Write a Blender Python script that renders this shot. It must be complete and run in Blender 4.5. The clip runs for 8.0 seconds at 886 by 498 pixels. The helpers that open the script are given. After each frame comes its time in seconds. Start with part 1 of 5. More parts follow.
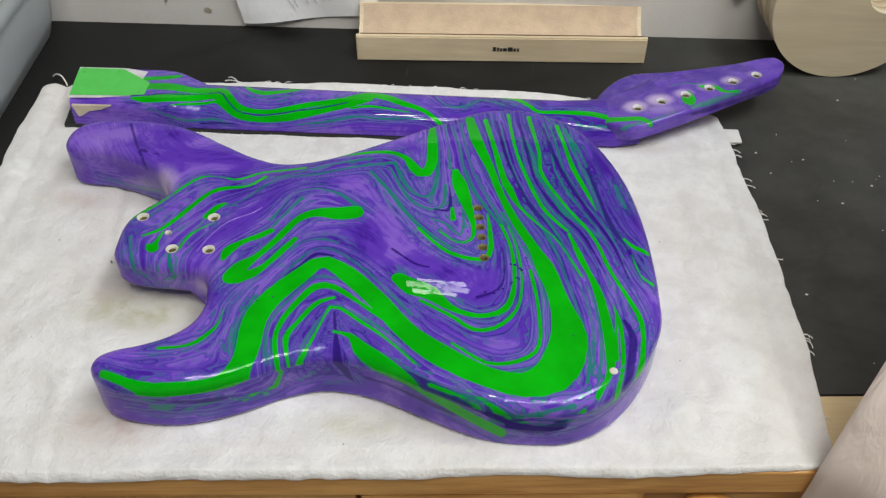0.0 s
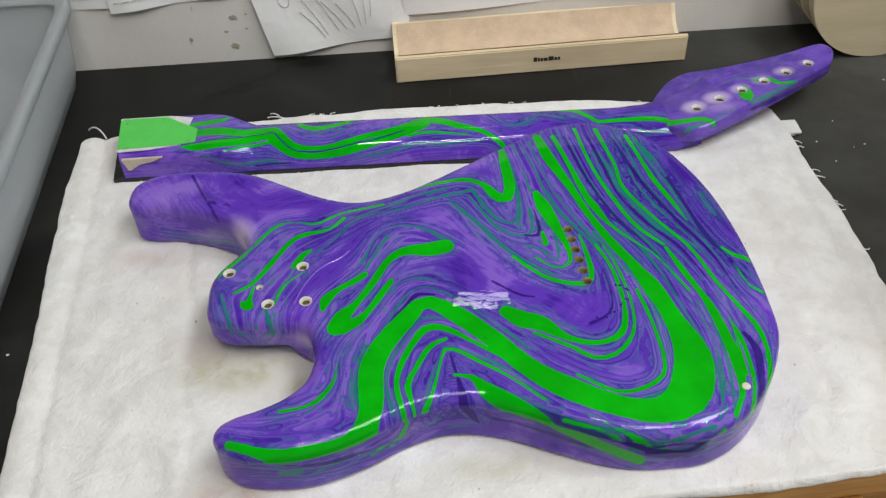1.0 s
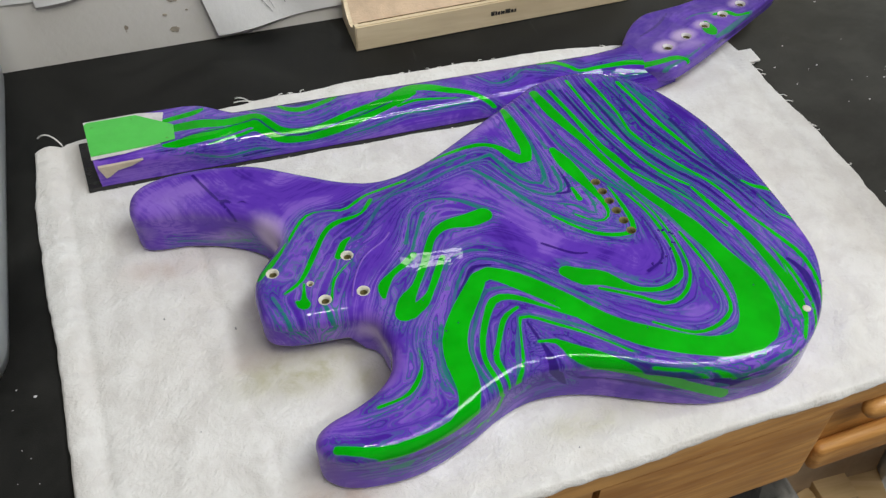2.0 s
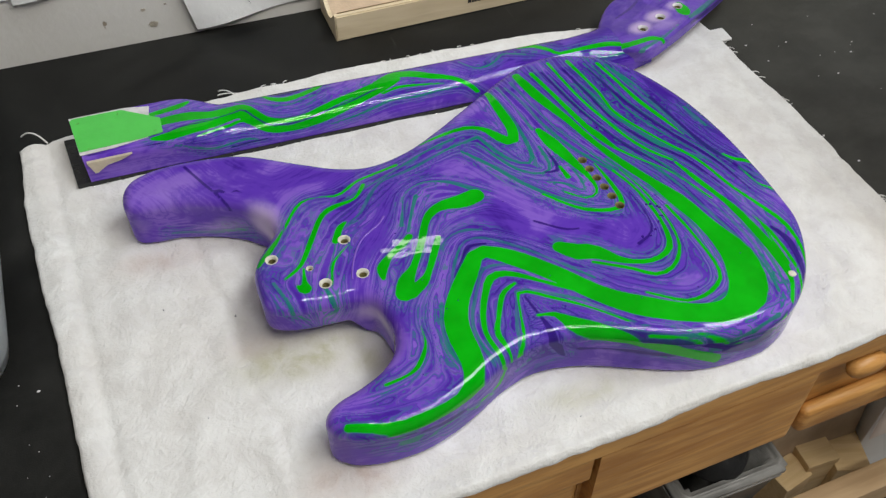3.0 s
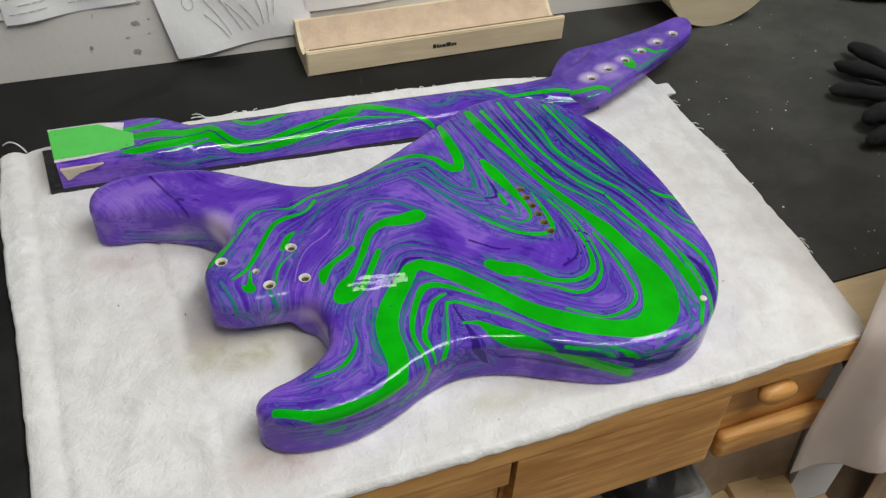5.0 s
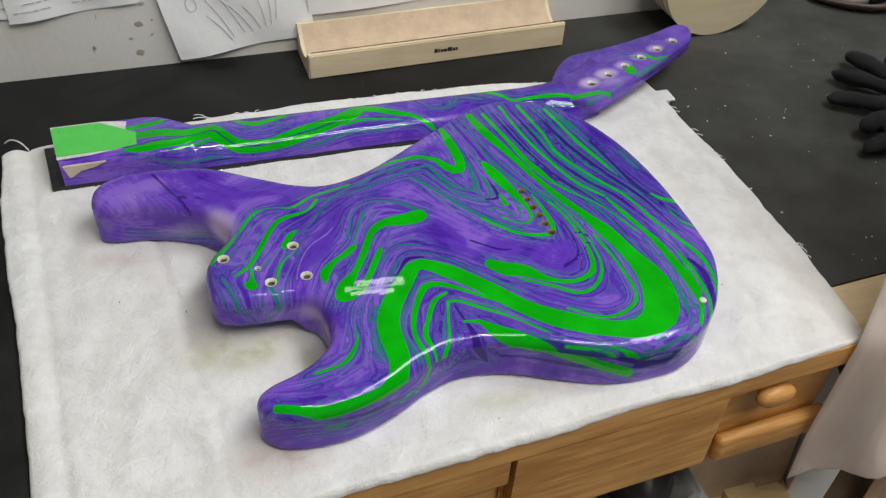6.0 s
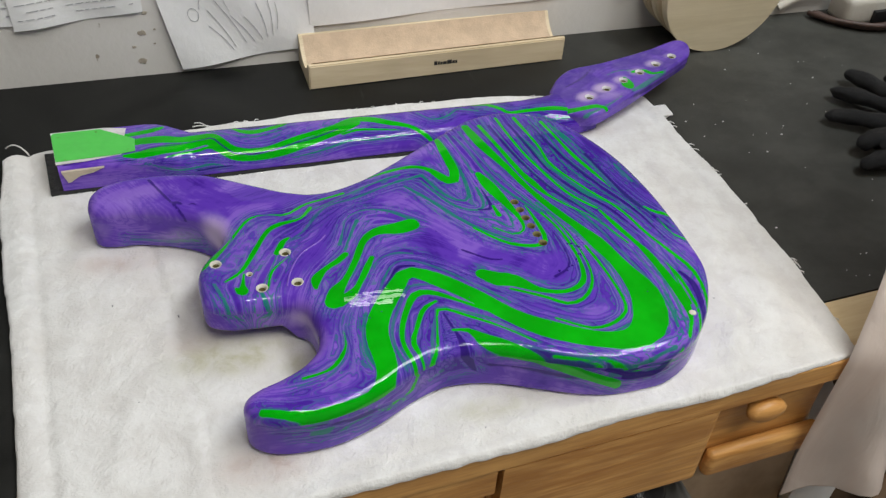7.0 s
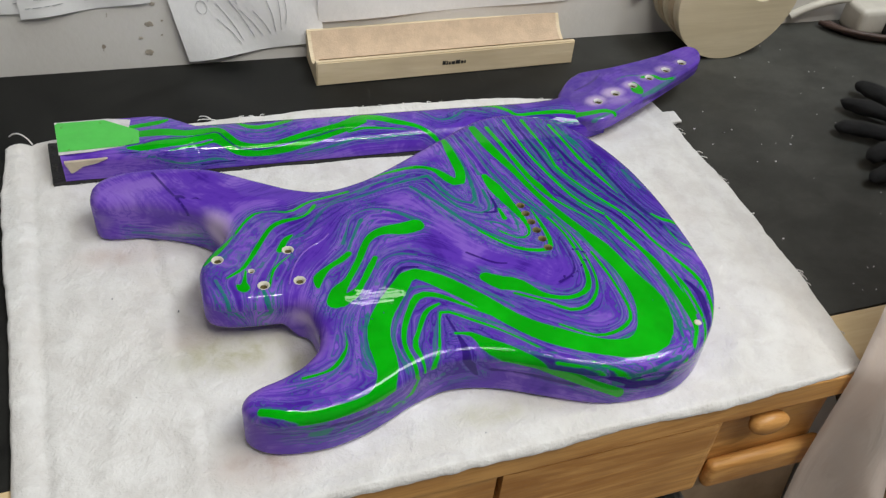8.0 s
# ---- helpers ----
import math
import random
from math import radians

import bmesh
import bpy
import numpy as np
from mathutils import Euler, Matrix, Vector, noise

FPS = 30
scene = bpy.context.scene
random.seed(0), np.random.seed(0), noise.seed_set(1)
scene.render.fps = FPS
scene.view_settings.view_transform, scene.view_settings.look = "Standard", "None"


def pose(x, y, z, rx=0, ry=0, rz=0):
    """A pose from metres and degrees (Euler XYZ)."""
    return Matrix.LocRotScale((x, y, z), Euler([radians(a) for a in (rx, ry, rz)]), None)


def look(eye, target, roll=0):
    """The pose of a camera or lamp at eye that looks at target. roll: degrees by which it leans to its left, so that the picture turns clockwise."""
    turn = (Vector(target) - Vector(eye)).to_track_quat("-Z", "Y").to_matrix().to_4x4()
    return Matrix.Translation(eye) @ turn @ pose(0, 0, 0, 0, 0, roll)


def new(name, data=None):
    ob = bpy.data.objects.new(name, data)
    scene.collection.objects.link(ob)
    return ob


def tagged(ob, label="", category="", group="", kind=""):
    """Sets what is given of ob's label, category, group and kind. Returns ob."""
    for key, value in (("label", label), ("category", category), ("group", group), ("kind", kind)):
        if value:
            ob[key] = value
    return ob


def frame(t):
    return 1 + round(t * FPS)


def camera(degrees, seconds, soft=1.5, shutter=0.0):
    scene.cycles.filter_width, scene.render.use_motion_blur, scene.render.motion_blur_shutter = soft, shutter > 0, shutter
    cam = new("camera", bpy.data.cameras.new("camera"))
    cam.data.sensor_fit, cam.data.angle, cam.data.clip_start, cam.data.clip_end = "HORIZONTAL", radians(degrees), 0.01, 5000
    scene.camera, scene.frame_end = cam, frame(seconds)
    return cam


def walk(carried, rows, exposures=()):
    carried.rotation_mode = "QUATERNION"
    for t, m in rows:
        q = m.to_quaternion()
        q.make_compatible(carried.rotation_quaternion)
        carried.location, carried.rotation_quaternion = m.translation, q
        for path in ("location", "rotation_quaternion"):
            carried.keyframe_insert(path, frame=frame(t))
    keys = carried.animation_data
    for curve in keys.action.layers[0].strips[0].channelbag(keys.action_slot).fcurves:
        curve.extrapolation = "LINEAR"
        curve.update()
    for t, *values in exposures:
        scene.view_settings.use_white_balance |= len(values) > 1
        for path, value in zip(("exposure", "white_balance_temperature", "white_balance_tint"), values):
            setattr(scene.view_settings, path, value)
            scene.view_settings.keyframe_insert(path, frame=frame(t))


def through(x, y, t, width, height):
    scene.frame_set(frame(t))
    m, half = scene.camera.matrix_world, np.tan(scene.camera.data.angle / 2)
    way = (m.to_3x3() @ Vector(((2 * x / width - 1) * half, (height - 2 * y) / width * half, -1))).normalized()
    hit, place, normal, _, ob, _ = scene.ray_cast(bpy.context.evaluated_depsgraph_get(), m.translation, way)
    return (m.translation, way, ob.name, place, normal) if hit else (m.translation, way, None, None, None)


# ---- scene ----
cam = camera(52.9, 8.0, soft=1.35)
PATH = [
    (0, (0.018, -0.398, 0.483), (-0.033, 1.052, -0.894), 0.5),
    (0.5, (-0.006, -0.403, 0.487), (-0.037, 1.02, -0.918), 0.6),
    (1, (-0.074, -0.369, 0.496), (-0.05, 1.068, -0.895), -3.2),
    (1.5, (-0.151, -0.328, 0.495), (0.133, 1.039, -0.937), -1.0),
    (2, (-0.214, -0.329, 0.508), (0.149, 0.964, -0.973), -0.5),
    (2.2, (-0.237, -0.328, 0.511), (0.143, 0.941, -0.988), -0.6),
    (3.3, (-0.24, -0.352, 0.51), (0.211, 0.911, -0.973), 0.4),
    (3.5, (-0.232, -0.37, 0.513), (0.218, 0.898, -0.967), 1.1),
    (4, (-0.217, -0.392, 0.514), (0.246, 0.879, -0.959), 3.0),
    (4.5, (-0.217, -0.403, 0.52), (0.254, 0.931, -0.893), 2.9),
    (6, (-0.227, -0.414, 0.513), (0.272, 0.961, -0.852), 4.0),
    (6.5, (-0.221, -0.423, 0.514), (0.259, 0.976, -0.832), 3.7),
    (7, (-0.215, -0.424, 0.512), (0.268, 0.981, -0.827), 4.2),
    (7.5, (-0.207, -0.427, 0.509), (0.283, 0.983, -0.821), 5.2),
    (8, (-0.216, -0.417, 0.509), (0.266, 0.987, -0.832), 5.8),
]
walk(cam, [(t, look(eye, target, roll)) for t, eye, target, roll in PATH], exposures=[(0.0, 0.0), (8.0, 0.0)])

# ---- light ----
world = bpy.data.worlds.new("room_air")
scene.world = world
world.use_nodes = True
world.node_tree.nodes["Background"].inputs[0].default_value = (0.75, 0.82, 1.0, 1)
world.node_tree.nodes["Background"].inputs[1].default_value = 0.05


def area_lamp(name, m, sx, sy, watts, colour):
    d = bpy.data.lights.new(name, "AREA")
    d.shape, d.size, d.size_y, d.energy, d.color = "RECTANGLE", sx, sy, watts, colour
    ob = new(name, d)
    ob.matrix_world = m
    return ob


COOL = (1.0, 0.980, 0.915)
# two ceiling tubes over the bench, behind the viewer, and a small shelf lamp over the back of the bench
for ty, tz in ((-1.02, 1.66), (-0.66, 1.74)):
    area_lamp("ceiling_tube_light", look((0.42, ty, tz), (0.20, 0.1, 0.05)), 1.3, 0.05, 11.8, COOL)
for dx, dz, ln in ((-0.004, 0.010, 0.060), (0.0, 0.0, 0.084), (0.006, -0.009, 0.066)):
    area_lamp("shelf_light", look((-0.018 + dx, 0.425, 0.468 + dz), (-0.06, 0.05, 0.05)), ln, 0.0050, 0.011, COOL)
area_lamp("bulb_light", look((-0.25, -0.55, 1.85), (0, 0.1, 0)), 0.13, 0.13, 3.0, COOL)
# added cool fill that brightens the right half of the bench
area_lamp("right_fill_light", look((1.15, -0.1, 2.3), (0.5, 0.1, 0)), 1.0, 0.6, 30, (0.90, 0.96, 1.0))


# ---- materials ----
class Mat:
    """A node material with short ways to add nodes."""

    def __init__(self, name, rough=0.6, metal=0.0, coat=0.0):
        self.m = bpy.data.materials.new(name)
        self.m.use_nodes = True
        self.t = self.m.node_tree
        self.b = self.t.nodes["Principled BSDF"]
        self.b.inputs["Roughness"].default_value = rough
        self.b.inputs["Metallic"].default_value = metal
        self.b.inputs["Coat Weight"].default_value = coat
        self.b.inputs["Coat Roughness"].default_value = 0.02

    def put(self, sock, v):
        if hasattr(v, "is_output"):
            self.t.links.new(v, sock)
        elif isinstance(v, (tuple, list)) and len(v) == 3 and sock.type == "RGBA":
            sock.default_value = (*v, 1)
        else:
            sock.default_value = v

    def node(self, kind, **ins):
        n = self.t.nodes.new(kind)
        for k, v in ins.items():
            self.put(n.inputs[k.replace("_", " ")], v)
        return n

    def coords(self, sx=1, sy=1, sz=1):
        c = self.t.nodes.new("ShaderNodeTexCoord")
        mp = self.node("ShaderNodeMapping", Vector=c.outputs["Object"], Scale=(sx, sy, sz))
        return mp.outputs[0]

    def noise(self, vec, scale, detail=4.0, rough=0.6, distort=0.0):
        return self.node("ShaderNodeTexNoise", Vector=vec, Scale=scale, Detail=detail, Roughness=rough, Distortion=distort).outputs[0]

    def math(self, op, a, b=0.0):
        n = self.t.nodes.new("ShaderNodeMath")
        n.operation = op
        self.put(n.inputs[0], a)
        self.put(n.inputs[1], b)
        return n.outputs[0]

    def span(self, v, lo, hi, a=0.0, b=1.0):
        n = self.t.nodes.new("ShaderNodeMapRange")
        n.interpolation_type = "SMOOTHSTEP"
        for i, x in enumerate((v, lo, hi, a, b)):
            self.put(n.inputs[i], x)
        return n.outputs[0]

    def mix(self, f, a, b):
        n = self.t.nodes.new("ShaderNodeMix")
        n.data_type = "RGBA"
        self.put(n.inputs[0], f)
        self.put(n.inputs[6], a)
        self.put(n.inputs[7], b)
        return n.outputs[2]

    def attr(self, name):
        n = self.t.nodes.new("ShaderNodeAttribute")
        n.attribute_name = name
        return n.outputs["Fac"]

    def colour(self, c):
        self.put(self.b.inputs["Base Color"], c)
        return self

    def rough(self, r):
        self.put(self.b.inputs["Roughness"], r)
        return self

    def bump(self, h, depth=0.001, strength=1.0):
        n = self.node("ShaderNodeBump", Height=h, Strength=strength, Distance=depth)
        self.put(self.b.inputs["Normal"], n.outputs[0])
        return self


def plain(name, colour, rough=0.6, vary=0.12, scale=30, metal=0.0, bump=0.0003):
    """A surface of one colour with uneven tone and fine relief."""
    m = Mat(name, rough, metal)
    v = m.coords()
    n = m.noise(v, scale)
    dark = tuple(c * (1 - vary) for c in colour)
    lite = tuple(min(1, c * (1 + vary)) for c in colour)
    m.colour(m.mix(m.span(n, 0.3, 0.7), dark, lite))
    m.rough(m.span(m.noise(v, scale * 3), 0.3, 0.7, rough - 0.07, rough + 0.07))
    m.bump(m.noise(v, scale * 8), bump)
    return m.m


def timber(name, light, dark, along="x", rough=0.5, scale=1.0, coat=0.0):
    """Planed wood with long grain, darker streaks and a few pores."""
    m = Mat(name, rough, coat=coat)
    s = {"x": (2, 26, 26), "y": (26, 2, 26), "z": (26, 26, 2)}[along]
    v = m.coords(*(c * scale for c in s))
    n = m.noise(v, 1.5, 5, 0.65, 1.2)
    f = m.noise(m.coords(*(c * scale * 5 for c in s)), 2.0, 3, 0.6)
    w = m.math("ADD", m.math("MULTIPLY", n, 0.75), m.math("MULTIPLY", f, 0.25))
    c = m.mix(m.span(w, 0.36, 0.64), dark, light)
    blot = m.noise(m.coords(6, 6, 6), 1.5, 2)
    c = m.mix(m.span(blot, 0.45, 0.7, 0, 0.35), c, tuple(0.7 * x for x in dark))
    m.colour(c).bump(f, 0.0003)
    m.rough(m.span(f, 0.3, 0.7, rough - 0.1, rough + 0.1))
    return m.m


NAVY = (0.012, 0.014, 0.130)
DEEP, MID, PALE, TEAL = (0.048, 0.012, 0.280), (0.102, 0.035, 0.425), (0.205, 0.102, 0.545), (0.004, 0.190, 0.125)


def swirl_paint():
    """Poured marbled enamel: green bands, thin teal threads and violet layers, under thick clear lacquer."""
    m = Mat("marbled_lacquer", 0.5, coat=0.9)
    m.b.inputs["Coat Roughness"].default_value = 0.008
    m.b.inputs["Coat IOR"].default_value = 1.43
    m.b.inputs["Specular IOR Level"].default_value = 0.0
    v = m.coords()
    wob = m.math("SUBTRACT", m.noise(v, 70, 3, 0.6, 0.6), 0.5)
    fine, broad, flow = m.attr("fine"), m.attr("broad"), m.attr("flow")
    # layers that follow the pour: a value drawn out along the bands
    lane = m.math("ADD", m.math("MULTIPLY", broad, 5.2), m.math("MULTIPLY", fine, 0.12))

    def layer(scale, shift, detail):
        n = m.t.nodes.new("ShaderNodeTexNoise")
        n.noise_dimensions = "1D"
        m.put(n.inputs["W"], m.math("ADD", m.math("MULTIPLY", lane, scale), shift))
        m.put(n.inputs["Scale"], 1.0)
        m.put(n.inputs["Detail"], detail)
        return n.outputs[0]

    near = m.span(flow, 2.5, 12.0, 1.0, 0.0)
    cloud = m.span(m.noise(v, 14, 4, 0.6, 1.0), 0.25, 0.75)
    band = m.math("ADD", m.math("MULTIPLY", m.span(layer(1.0, 3.0, 1.0), 0.30, 0.70), 0.85), m.math("MULTIPLY", fine, 0.15))
    tone = m.math("ADD", m.math("MULTIPLY", band, m.span(near, 0.0, 1.0, 0.22, 0.68)), m.math("MULTIPLY", cloud, m.span(near, 0.0, 1.0, 0.78, 0.32)))
    # the pour runs to deeper violet towards the tail
    sep = m.node("ShaderNodeSeparateXYZ", Vector=v)
    deeper = m.math("MULTIPLY", m.span(sep.outputs[0], -0.02, 0.10), m.span(sep.outputs[1], 0.00, 0.12))
    tone = m.math("SUBTRACT", tone, m.math("MULTIPLY", deeper, 0.30))
    violet = m.mix(m.span(tone, 0.08, 0.42), DEEP, MID)
    violet = m.mix(m.span(tone, 0.46, 0.84), violet, PALE)
    patch = m.span(m.noise(v, 13, 2), 0.34, 0.60, 0.30, 1.0)
    thread = m.math("ABSOLUTE", m.math("SUBTRACT", layer(1.7, 17.0, 1.0), 0.5))
    c = m.mix(m.math("MULTIPLY", m.span(thread, 0.008, 0.038, 0.72, 0.0), m.math("MULTIPLY", near, patch)), violet, TEAL)
    inky = m.math("ABSOLUTE", m.math("SUBTRACT", layer(1.6, 41.0, 1.0), 0.47))
    c = m.mix(m.math("MULTIPLY", m.span(inky, 0.008, 0.040, 0.50, 0.0), m.math("MULTIPLY", near, m.span(patch, 0.3, 1.0, 1.0, 0.5))), c, NAVY)
    t = m.math("ADD", m.attr("teal"), m.math("MULTIPLY", wob, 0.9))
    c = m.mix(m.math("MULTIPLY", m.span(t, -0.2, 0.5, 0.85, 0.0), m.span(patch, 0.30, 1.0, 0.55, 1.0)), c, TEAL)
    # dark folds, together with the shade painted on the sides
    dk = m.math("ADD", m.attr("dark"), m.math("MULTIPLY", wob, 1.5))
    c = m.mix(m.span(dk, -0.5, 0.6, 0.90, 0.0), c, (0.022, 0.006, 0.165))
    # thin coat over white primer
    mist = m.math("ADD", m.attr("thin"), m.math("MULTIPLY", wob, 0.22))
    c = m.mix(m.span(mist, 0.12, 0.80, 0.0, 0.85), c, (0.56, 0.44, 0.68))
    g = m.math("ADD", m.attr("green"), m.math("MULTIPLY", wob, 1.0))
    c = m.mix(m.span(m.math("ABSOLUTE", m.math("SUBTRACT", g, 0.7)), 0.2, 0.9, 0.35, 0.0), c, (0.012, 0.100, 0.150))
    green = m.mix(m.span(m.noise(v, 25, 3), 0.35, 0.7), (0.0, 0.330, 0.002), (0.001, 0.430, 0.004))
    c = m.mix(m.span(g, -0.25, 0.45, 1.0, 0.0), c, green)
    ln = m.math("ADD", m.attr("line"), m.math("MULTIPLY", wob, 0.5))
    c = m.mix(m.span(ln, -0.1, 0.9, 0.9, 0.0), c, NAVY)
    m.colour(c)
    ripple = m.node("ShaderNodeBump", Height=m.noise(m.coords(0.45, 1, 1), 110, 2, 0.5, 0.5), Strength=1.0, Distance=0.00003)
    m.put(m.b.inputs["Coat Normal"], ripple.outputs[0])
    m.put(m.b.inputs["Normal"], ripple.outputs[0])
    return m.m


def towel_cloth():
    m = Mat("terry_cloth", 0.95)
    v = m.coords()
    loops = m.noise(v, 520, 3, 0.7)
    tufts = m.noise(v, 130, 4, 0.7, 0.6)
    nap = m.noise(v, 42, 5, 0.65, 0.3)
    lay = m.noise(m.coords(1, 0.5, 1), 10, 4, 0.6, 0.3)
    stain = m.noise(v, 6, 3)
    c = m.mix(m.span(nap, 0.34, 0.64), (0.66, 0.645, 0.63), (0.755, 0.75, 0.74))
    c = m.mix(m.span(lay, 0.52, 0.72, 0.0, 0.45), c, (0.61, 0.60, 0.585))
    c = m.mix(m.span(stain, 0.48, 0.72, 0.0, 0.5), c, (0.67, 0.63, 0.59))
    c = m.mix(m.span(tufts, 0.30, 0.50, 0.30, 0.0), c, (0.58, 0.565, 0.54))
    tint = m.span(m.attr("tint"), 0.0, 1.0)
    c = m.mix(m.math("MULTIPLY", tint, m.span(nap, 0.35, 0.65, 0.35, 0.95)), c, (0.38, 0.36, 0.21))
    rust = m.span(m.attr("rust"), 0.0, 1.0)
    c = m.mix(m.math("MULTIPLY", rust, m.span(nap, 0.35, 0.65, 0.35, 0.95)), c, (0.44, 0.33, 0.28))
    m.colour(c)
    m.b.inputs["Sheen Weight"].default_value = 0.3
    h = m.math("ADD", m.math("MULTIPLY", tufts, 0.45), m.math("ADD", m.math("MULTIPLY", nap, 1.4), m.math("MULTIPLY", lay, 1.6)))
    m.bump(m.math("ADD", m.math("MULTIPLY", loops, 0.22), h), 0.0022)
    return m.m


def laminate():
    m = Mat("black_laminate", 0.42)
    m.b.inputs["Specular IOR Level"].default_value = 0.16
    v = m.coords()
    n = m.noise(v, 7, 5, 0.65, 0.8)
    dust = m.noise(v, 60, 5, 0.75)
    smear = m.noise(m.coords(6, 7, 1), 2.2, 5, 0.7, 0.15)
    c = m.mix(m.span(n, 0.35, 0.7), (0.008, 0.0082, 0.0078), (0.020, 0.020, 0.0185))
    sep = m.node("ShaderNodeSeparateXYZ", Vector=v)
    # lighter grey towards the right: dust, plus a bright reflection put into the colour
    worn = m.span(sep.outputs[0], 0.05, 0.45)
    c = m.mix(m.math("MULTIPLY", worn, m.span(smear, 0.34, 0.66, 0.6, 1.0)), c, (0.078, 0.078, 0.070))
    c = m.mix(m.math("MULTIPLY", m.span(dust, 0.58, 0.78, 0.0, 0.5), m.math("MULTIPLY", worn, m.span(smear, 0.45, 0.62))), c, (0.16, 0.15, 0.135))
    scratch = m.noise(m.coords(180, 12, 1), 1.0, 2)
    c = m.mix(m.span(scratch, 0.70, 0.76, 0, 0.12), c, (0.14, 0.14, 0.14))
    m.colour(c).rough(m.span(n, 0.3, 0.7, 0.36, 0.56)).bump(m.noise(v, 900, 2), 0.0002)
    return m.m


def painted_wall():
    m = Mat("scuffed_white_wall", 0.6)
    v = m.coords()
    n = m.noise(v, 5, 4)
    chip = m.noise(v, 38, 3, 0.55, 0.4)
    where = m.noise(v, 4.5, 1)
    c = m.mix(m.span(n, 0.35, 0.7), (0.68, 0.655, 0.62), (0.76, 0.74, 0.71))
    c = m.mix(m.math("MULTIPLY", m.span(chip, 0.675, 0.70), m.span(where, 0.5, 0.56)), c, (0.33, 0.28, 0.22))
    m.colour(c).bump(m.noise(v, 120, 3), 0.0004)
    return m.m


def clear_plastic(name, colour, rough, through, alpha=1.0):
    m = Mat(name, rough)
    m.colour(colour)
    m.b.inputs["Transmission Weight"].default_value = through
    m.b.inputs["IOR"].default_value = 1.3
    m.b.inputs["Alpha"].default_value = alpha
    m.bump(m.noise(m.coords(1, 1, 0.35), 26, 4, 0.6, 0.8), 0.0008)
    return m.m


def film_plastic():
    """Milky film: half of the light goes through, scattered; a little passes clear."""
    m = Mat("milky_sheeting", 0.38)
    v = m.coords(1, 1, 0.35)
    m.colour(m.mix(m.span(m.noise(v, 9, 4, 0.6, 0.8), 0.3, 0.7), (0.82, 0.70, 0.63), (0.93, 0.85, 0.79)))
    m.bump(m.noise(v, 26, 4, 0.6, 0.8), 0.005)
    tr = m.node("ShaderNodeBsdfTranslucent", Color=(0.92, 0.85, 0.80, 1))
    clear = m.node("ShaderNodeBsdfTransparent")
    a = m.node("ShaderNodeMixShader", Fac=0.42)
    b = m.node("ShaderNodeMixShader", Fac=m.span(m.noise(v, 7, 2), 0.35, 0.7, 0.04, 0.14))
    m.t.links.new(m.b.outputs[0], a.inputs[1])
    m.t.links.new(tr.outputs[0], a.inputs[2])
    m.t.links.new(a.outputs[0], b.inputs[1])
    m.t.links.new(clear.outputs[0], b.inputs[2])
    m.t.links.new(b.outputs[0], m.t.nodes["Material Output"].inputs[0])
    return m.m


PAINT = swirl_paint()
TOWEL = towel_cloth()
LAMINATE = laminate()
WALL = painted_wall()
MAPLE = timber("pale_maple", (0.74, 0.62, 0.43), (0.64, 0.52, 0.34), "x", 0.5)
PLY = timber("sanded_ply", (0.70, 0.61, 0.43), (0.61, 0.52, 0.35), "x", 0.55)
PLY_EDGE = timber("ply_edge", (0.58, 0.46, 0.30), (0.47, 0.36, 0.22), "y", 0.65)
TROUGH_WOOD = plain("trough_skin", (0.54, 0.41, 0.29), 0.85, 0.10, 60, bump=0.0004)
OAK = timber("varnished_pine", (0.74, 0.405, 0.130), (0.46, 0.200, 0.046), "x", 0.46, 1.3, coat=0.08)
PINE = timber("raw_pine", (0.66, 0.49, 0.27), (0.54, 0.37, 0.18), "x", 0.55)
RAIL_PINE = timber("rail_pine", (0.52, 0.355, 0.20), (0.40, 0.26, 0.135), "x", 0.6)
PALE_PINE = timber("pale_pine", (0.74, 0.60, 0.36), (0.62, 0.46, 0.25), "x", 0.5)
# pine darkened so its colour holds the shade below the bench end
PINE_SHADED = timber("shaded_pine", (0.26, 0.16, 0.085), (0.16, 0.095, 0.05), "x", 0.65)
EBONY = plain("black_fingerboard", (0.006, 0.006, 0.007), 0.32, 0.2, 80)
TAPE = plain("lime_masking_film", (0.085, 0.56, 0.085), 0.45, 0.04, 60, bump=0.0001)
CREAM = plain("bare_sealed_wood", (0.60, 0.58, 0.50), 0.5, 0.15, 200)
PRIMER = plain("white_primer_edge", (0.62, 0.60, 0.62), 0.45, 0.12, 160)
BARE = plain("bare_maple_patch", (0.55, 0.47, 0.36), 0.5, 0.1, 120)
HOLE = plain("drilled_wood", (0.17, 0.15, 0.055), 0.7, 0.3, 300)
PAPER = plain("white_paper", (0.83, 0.83, 0.83), 0.75, 0.03, 12, bump=0.0006)
INK = plain("pencil_grey", (0.36, 0.36, 0.38), 0.7, 0.2, 300)
PRINT = plain("print_black", (0.02, 0.02, 0.02), 0.6, 0.1, 200)
MARKER = plain("yellow_marker", (0.62, 0.60, 0.12), 0.6, 0.1, 100)
GLOVE = plain("black_knit", (0.010, 0.010, 0.011), 0.75, 0.3, 250, bump=0.0015)
TUB = clear_plastic("frosted_tub", (0.80, 0.84, 0.86), 0.35, 0.75)
SHEET = film_plastic()
GREY_BIN = plain("grey_bin_plastic", (0.21, 0.205, 0.195), 0.42, 0.25, 22)
BLACK = plain("black_plastic", (0.012, 0.012, 0.013), 0.4, 0.2, 60)
CARD = plain("brown_card", (0.44, 0.33, 0.225), 0.8, 0.15, 20)
